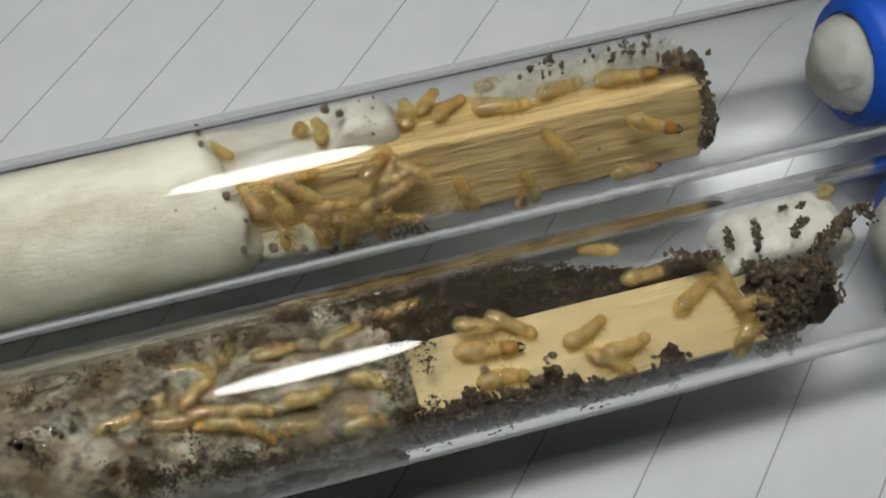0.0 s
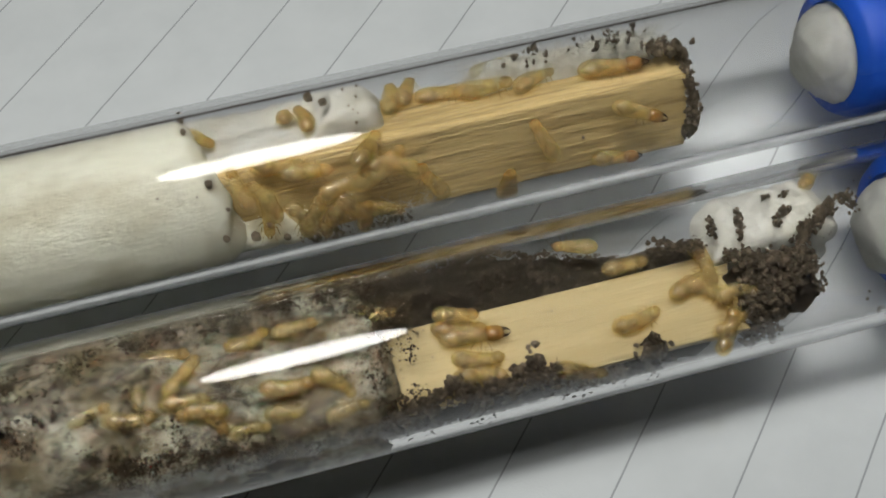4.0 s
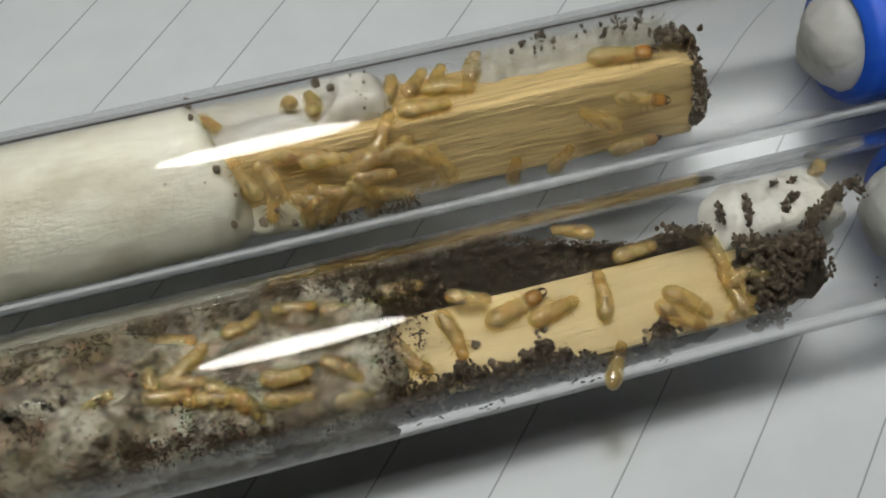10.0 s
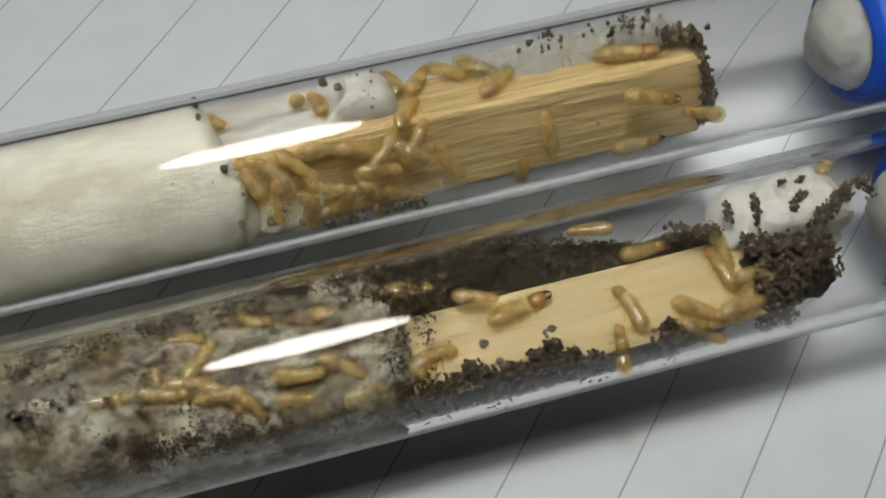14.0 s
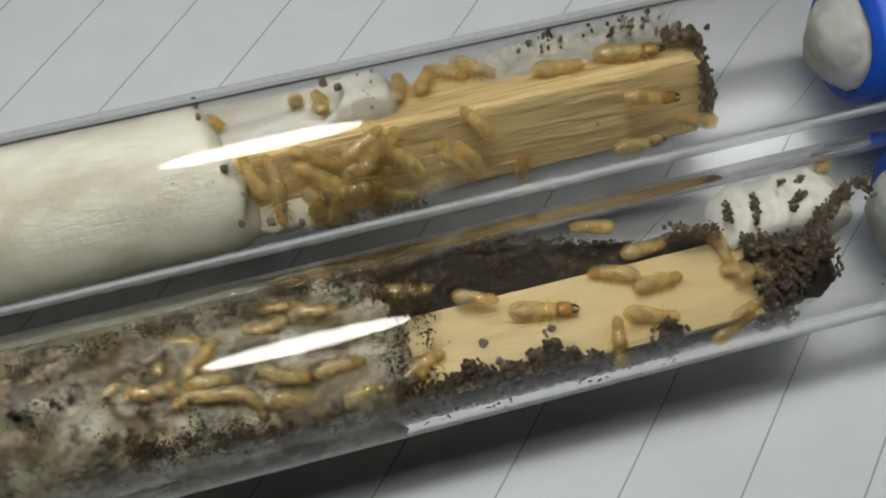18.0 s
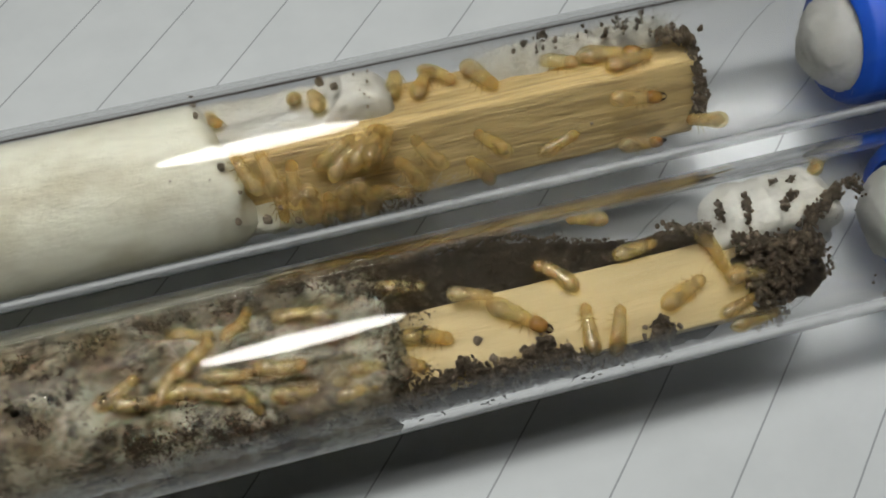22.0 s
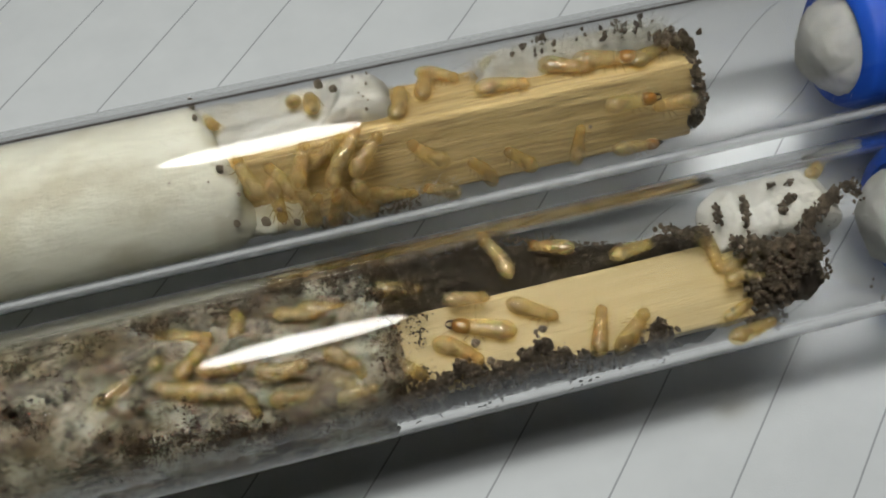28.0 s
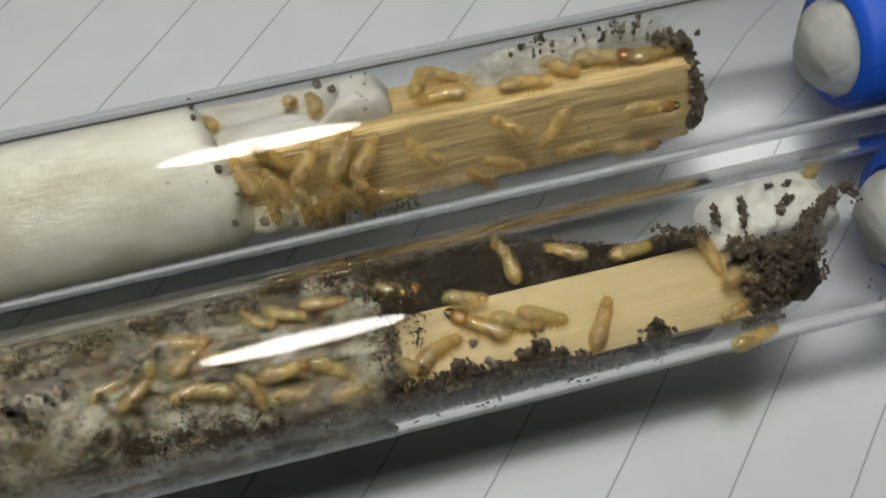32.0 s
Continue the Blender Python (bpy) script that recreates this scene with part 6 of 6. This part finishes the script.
insect(0, (2, "glass", 6.35), [(0, 3.74, 22.95, -9), (1.8, 3.27, 18.39, -2), (3.5, 3.11, 10.91, 5), (5.2, 2.95, 6.95, -0), (7, 2.76, 1.33, 4), (8.5, 3.40, 9.54, 9), (10, 4.52, 15.37, 2), (11.3, 4.48, 14.01, 11), (12.7, 4.40, 14.36, 3), (14, 4.61, 14.39, 11), (15.3, 4.38, 13.23, 1), (16.7, 4.39, 13.56, 8), (18, 4.49, 13.06, 11), (19.3, 4.34, 16.35, 15), (20.7, 4.40, 15.15, 15), (22, 4.44, 14.27, 13), (23.5, 4.44, 15.27, 13), (25, 4.33, 16.62, 16), (26.5, 4.55, 12.33, 13), (28, 4.35, 14.79, 17), (29.3, 4.26, 14.86, 16), (30.7, 4.49, 15.22, 14), (32, 4.39, 14.53, 13)], 0.84)
insect(0, (2, "inside", 4.6), [(0, 9.27, -2.73, -15), (1.7, 9.33, -1.89, -14), (3.5, 8.99, -3.28, -12), (5.2, 9.23, -1.10, -17), (6.9, 9.28, -3.67, -15), (8.6, 9.40, -1.07, -11), (10.4, 9.35, -2.58, -20), (12.1, 9.35, -3.48, -13), (13.8, 9.26, -1.73, -17), (15.5, 9.36, -2.71, -8), (17.3, 9.26, -2.90, -22), (19, 9.27, -2.73, -15), (20.6, 9.37, -2.69, -23), (22.2, 9.33, -2.16, -16), (23.9, 9.42, -2.85, -15), (25.5, 9.32, -4.03, -12), (27.1, 9.17, -2.43, -10), (28.8, 9.23, -3.47, -8), (30.4, 9.28, -1.47, -12), (32, 9.27, -2.73, -15)], 0.78)
insect(3, (2, "glass", 6.35), [(0, 30.29, -35.96, 4), (1.7, 30.35, -34.28, 4), (3.5, 30.12, -36.22, 2), (5.2, 30.17, -36.41, 6), (6.9, 30.35, -35.84, 3), (8.6, 30.30, -36.45, 1), (10.4, 30.30, -34.92, 1), (12.1, 30.30, -35.13, 0), (13.8, 30.34, -35.75, 8), (15.5, 30.19, -36.44, 10), (17.3, 30.54, -35.24, 9), (19, 30.29, -35.96, 4), (20.6, 30.23, -34.76, 5), (22.2, 30.38, -37.33, 5), (23.9, 30.38, -34.61, 6), (25.5, 30.35, -34.77, 11), (27.1, 30.14, -38.05, 4), (28.8, 30.49, -33.78, 7), (30.4, 30.19, -35.20, 2), (32, 30.29, -35.96, 4)], 0.78)
insect(2, "C", [(0, 29.02, 1.77, -74), (1.7, 29.12, 1.75, -67), (3.5, 28.91, 1.94, -76), (5.2, 29.10, 1.81, -79), (6.9, 28.80, 1.75, -75), (8.6, 28.95, 1.86, -73), (10.4, 29.09, 1.65, -74), (12.1, 29.00, 1.89, -69), (13.8, 28.96, 1.77, -83), (15.5, 29.26, 1.81, -72), (17.3, 29.06, 1.75, -81), (19, 29.02, 1.77, -74), (20.6, 28.91, 1.68, -75), (22.2, 28.89, 1.79, -71), (23.9, 29.04, 1.79, -65), (25.5, 28.93, 1.69, -71), (27.1, 28.98, 1.97, -76), (28.8, 29.02, 1.97, -80), (30.4, 29.14, 1.80, -73), (32, 29.02, 1.77, -74)], 0.78)
insect(4, (2, "glass", 6.35), [(0, 39.50, 39.00, -48), (1.7, 39.67, 38.36, -45), (3.5, 39.45, 40.55, -52), (5.2, 39.50, 38.43, -52), (6.9, 39.62, 38.58, -45), (8.6, 39.23, 37.84, -51), (10.4, 39.55, 37.17, -46), (12.1, 39.62, 39.14, -47), (13.8, 39.46, 38.01, -48), (15.5, 39.53, 40.77, -47), (17.3, 39.42, 40.00, -52), (19, 39.50, 39.00, -48), (20.6, 39.27, 38.74, -50), (22.2, 39.58, 38.95, -53), (23.9, 39.42, 38.41, -40), (25.5, 39.35, 37.80, -43), (27.1, 39.67, 38.61, -42), (28.8, 39.49, 37.95, -48), (30.4, 39.61, 40.74, -48), (32, 39.50, 39.00, -48)], 0.70)
insect(0, (2, "glass", 6.35), [(0, 29.45, -63.46, -31), (1.7, 29.30, -63.18, -32), (3.5, 29.37, -62.94, -30), (5.2, 29.31, -64.26, -25), (6.9, 29.43, -61.33, -40), (8.6, 29.33, -63.43, -34), (10.4, 29.47, -63.36, -36), (12.1, 29.67, -61.37, -37), (13.8, 29.42, -64.99, -32), (15.5, 29.40, -63.73, -26), (17.3, 29.59, -63.83, -29), (19, 29.45, -63.46, -31), (20.6, 29.53, -65.28, -30), (22.2, 29.33, -62.09, -26), (23.9, 29.49, -61.72, -32), (25.5, 29.36, -61.85, -30), (27.1, 29.49, -65.01, -28), (28.8, 29.44, -63.61, -35), (30.4, 29.36, -63.95, -30), (32, 29.45, -63.46, -31)], 0.74)
insect(0, "C", [(0, 22.99, 3.27, 1), (1.7, 23.14, 3.06, -4), (3.5, 22.88, 3.18, -2), (5.2, 22.85, 3.19, 3), (6.9, 22.94, 3.16, 4), (8.6, 23.01, 3.15, 6), (10.4, 22.91, 3.15, 3), (12.1, 22.89, 3.15, 7), (13.8, 22.94, 3.15, 2), (15.5, 22.97, 3.04, -0), (17.3, 23.05, 3.21, 3), (19, 22.99, 3.27, 1), (20.6, 22.85, 3.37, -0), (22.2, 22.90, 3.12, 5), (23.9, 22.98, 3.22, 3), (25.5, 22.97, 3.23, 3), (27.1, 22.94, 3.38, 10), (28.8, 22.79, 3.27, -0), (30.4, 23.07, 3.04, 10), (32, 22.99, 3.27, 1)], 0.74)

insect(1, (2, "inside", 4.6), [(0, -10.4, -29, 170), (4, -10.3, -28, 174), (8, -10.5, -30, 168), (12, -10.4, -29, 172), (16, -10.2, -28, 176), (20, -10.4, -29, 170), (24, -10.5, -30, 167), (28, -10.3, -29, 172), (32, -10.4, -28, 170)], 0.85)
insect(2, (2, "inside", 5.2), [(0, -0.5, -53, 4), (4, -0.4, -52, 8), (8, -0.6, -54, 2), (12, -0.5, -53, 6), (16, -0.3, -52, 9), (20, -0.5, -53, 4), (24, -0.6, -54, 1), (28, -0.4, -53, 6), (32, -0.5, -52, 4)], 0.85)
insect(0, (2, "inside", 4.5), [(0, -11.3, 1, 38), (4, -11.2, 2, 42), (8, -11.4, 0, 36), (12, -11.3, 1, 40), (16, -11.1, 2, 44), (20, -11.3, 1, 38), (24, -11.4, 0, 35), (28, -11.2, 1, 40), (32, -11.3, 2, 38)], 0.85)


for i, (x, d, h) in enumerate([(-3.2, -62, 96), (-0.6, -74, 78), (1.8, -80, 112), (4.2, -76, 60), (6.4, -82, 20)]):
    sway = [(4.0 * k, x + 0.25 * math.sin(1.3 * k + i), d + 1.2 * math.sin(0.9 * k + 2 * i), h + 9 * math.sin(0.7 * k + 3 * i)) for k in range(9)]
    insect(i % 3, (1, "glass", 6.4), sway, 0.92)


# single crumbs on the glass and on the wood
def pellet():
    bm = bmesh.new()
    bmesh.ops.create_icosphere(bm, subdivisions=2, radius=1.0)
    for v in bm.verts:
        k = 1 + 0.45 * noise.noise(v.co * 1.6) + 0.25 * noise.noise(v.co * 4.0)
        v.co = Vector((v.co.x * 1.1, v.co.y * 0.85, v.co.z * 0.8)) * MM * k
    return tagged(mesh_ob("frass_pellet", bm, FRASS, smooth=False), "dark brown frass pellet stuck inside a test tube", "frass pellet", "frass pellets")


PELLET = pellet()
pellet_places = []
for x, d, s in [(-8.1, 16.0, 0.28), (2.3, 26.0, 0.42), (3.4, 16.0, 0.36), (6.4, 27.0, 0.12), (6.1, 14.0, 0.13), (5.6, -8.0, 0.18), (-6.9, -28.0, 0.4), (-4.4, -74.0, 0.48), (-5.9, -48.0, 0.2), (-6.7, -70.0, 0.34), (-2.0, -81.0, 0.32), (-3.1, -66.0, 0.25), (-8.3, 39.0, 0.3), (-8.0, -35.0, 0.12), (-11.0, -30.0, 0.14), (-21.0, -50.0, 0.1), (-12.7, -29.0, 0.07), (-11.1, 35.0, 0.07), (5.6, 3.0, 0.1), (5.3, 7.0, 0.09), (5.9, -1.0, 0.1), (5.2, 26.0, 0.1)]:
    pellet_places.append((in_tube(TUBE_A, x, d, 6.36), s * 0.95))
for x, v, s in [(9.17, -0.71, 0.42), (13.91, -0.92, 0.22), (14.47, -0.84, 0.36), (9.99, -2.21, 0.36), (15.25, -4.2, 0.3), (9.36, -3.23, 0.3), (13.98, -1.3, 0.2), (11.64, -2.93, 0.25), (8.04, -2.46, 0.3), (29.27, -2.86, 0.25), (6.74, 0.08, 0.12), (16.46, 1.26, 0.1)]:
    pellet_places.append((support("C", x, v)[0] + Vector((0, 0, s * 0.3 * MM)), s))
pellet_places.append((support("B", 24.74, -0.74)[0], 0.2))
random.seed(21)
for i, (p, s) in enumerate(pellet_places):
    m = Matrix.Translation(p) @ Euler([random.uniform(0, 6.28) for _ in range(3)]).to_matrix().to_4x4()
    ob = PELLET if i == 0 else copy_thing(PELLET, m)
    ob.matrix_world = m
    ob.scale = (s, s, s)


def strands(name, spots, length, label, material, thick=0.009):
    """Loose fibres, each a thin bent thread."""
    verts, faces = [], []
    for p in spots:
        d = Vector([random.gauss(0, 1) for _ in range(3)]).normalized()
        d.x *= 1.6
        q, n = Vector(p), 6
        for k in range(n):
            side = d.orthogonal().normalized()
            up = d.cross(side).normalized()
            for a in (0.0, 2.094, 4.189):
                verts.append(q + (side * math.cos(a) + up * math.sin(a)) * thick * MM)
            if k:
                b = len(verts) - 6
                for j in range(3):
                    faces.append((b + j, b + (j + 1) % 3, b + 3 + (j + 1) % 3, b + 3 + j))
            d = (d + Vector([random.gauss(0, 0.22) for _ in range(3)])).normalized()
            q = q + d * length * MM / n
    me = bpy.data.meshes.new(name)
    me.from_pydata(verts, [], faces)
    me.materials.append(material)
    return tagged(new(name, me), label, "cotton", kind="stuff")


def scatter(y, x0, x1, d0, d1, r0, r1, count):
    return [in_tube(y, random.uniform(x0, x1), random.uniform(d0, d1), random.uniform(r0, r1)) for _ in range(count)]


random.seed(31)
strands("cotton_fibres", scatter(TUBE_A, 15, 33, 16, 45, 4.4, 5.9, 900) + scatter(TUBE_A, 28, 33, 10, 30, 4.8, 5.9, 200) + scatter(TUBE_A, 5, 12, -105, -80, 5.6, 6.2, 160), 1.8, "fine white cotton fibres behind the wood stick", COTTON_WHITE, 0.015)
strands("cotton_fibres", scatter(TUBE_A, -8, 8.6, 0, 40, 5.2, 5.9, 160), 1.4, "fine white cotton fibres in the cotton pad", COTTON_WHITE)
strands("cotton_fibres", scatter(TUBE_B, -24, 4, -60, 45, 5.2, 6.2, 140), 1.1, "pale cotton fibres around the insect gallery", COTTON_WHITE, 0.010)
strands("cotton_fibres", scatter(TUBE_B, 30, 41, -20, 40, 4.8, 5.9, 260), 1.5, "fine white fibres of a torn cotton pad", COTTON_WHITE)

random.seed(43)
strands("cotton_fibres", [Vector((0.0503 + 0.0037 * u.x, TUBE_A + 0.0045 * u.y, RADIUS + 0.0045 * u.z)) for u in (Vector([random.gauss(0, 1) for _ in range(3)]).normalized() for _ in range(420))], 1.2, "short white fibres standing off a cotton wad", COTTON_WET, 0.012)

# white flecks standing in for glints of wet cotton along the glass foot
random.seed(37)
flecks = patch(TUBE_A, -21, -10, -112, -102, 6.42, 6.47, 170, 0.03, 0.10) + patch(TUBE_B, -16, 4, -114, -99, 6.60, 6.68, 420, 0.03, 0.09)
tagged(crumbs("cotton_flecks", flecks, "tiny white flecks for the glints of cotton wet against the glass", COTTON_WHITE), category="cotton")

# beads of water on the glass
random.seed(41)
drops = [(in_tube(TUBE_B, random.gauss(-23.6, 1.4), random.gauss(-11, 4), 6.40), random.uniform(0.10, 0.26) * MM) for _ in range(75)]
drops += [(in_tube(TUBE_B, random.gauss(3.6, 1.2), random.gauss(6, 7), 6.44), random.uniform(0.06, 0.14) * MM) for _ in range(22)]
drops += [(in_tube(TUBE_B, random.uniform(-21, 5), random.uniform(-58, 45), 6.44), random.uniform(0.05, 0.11) * MM) for _ in range(260)]
tagged(crumbs("water_drops", drops, "small clear water drops on the inside of a test tube", GLASS, lumpy=0.05, smooth=True), category="water")
for k, base in KINDS.items():
    if k not in USED:
        for o in (*base.children_recursive, base):
            bpy.data.objects.remove(o)


def motions():
    for ob, way in WAYS:
        walk(ob, way)
    # the legs and feelers of those that walk swing to and fro
    for i, ob in enumerate(WALKERS):
        limbs = [o for o in ob.children_recursive if o.name.split(".")[0] in ("leg", "antenna")]
        for j, o in enumerate(limbs):
            at = Vector((2.0 if o.name.startswith("antenna") else 1.0, 0.0, 0.7)) * MM
            rows = []
            for k in range(97):
                a = 9.0 * math.sin(k * 2.2 + j * 2.6 + i)
                rows.append((k / 3, Matrix.Translation(at) @ Matrix.Rotation(radians(a), 4, "Z") @ Matrix.Translation(-at)))
            walk(o, rows)


motions()
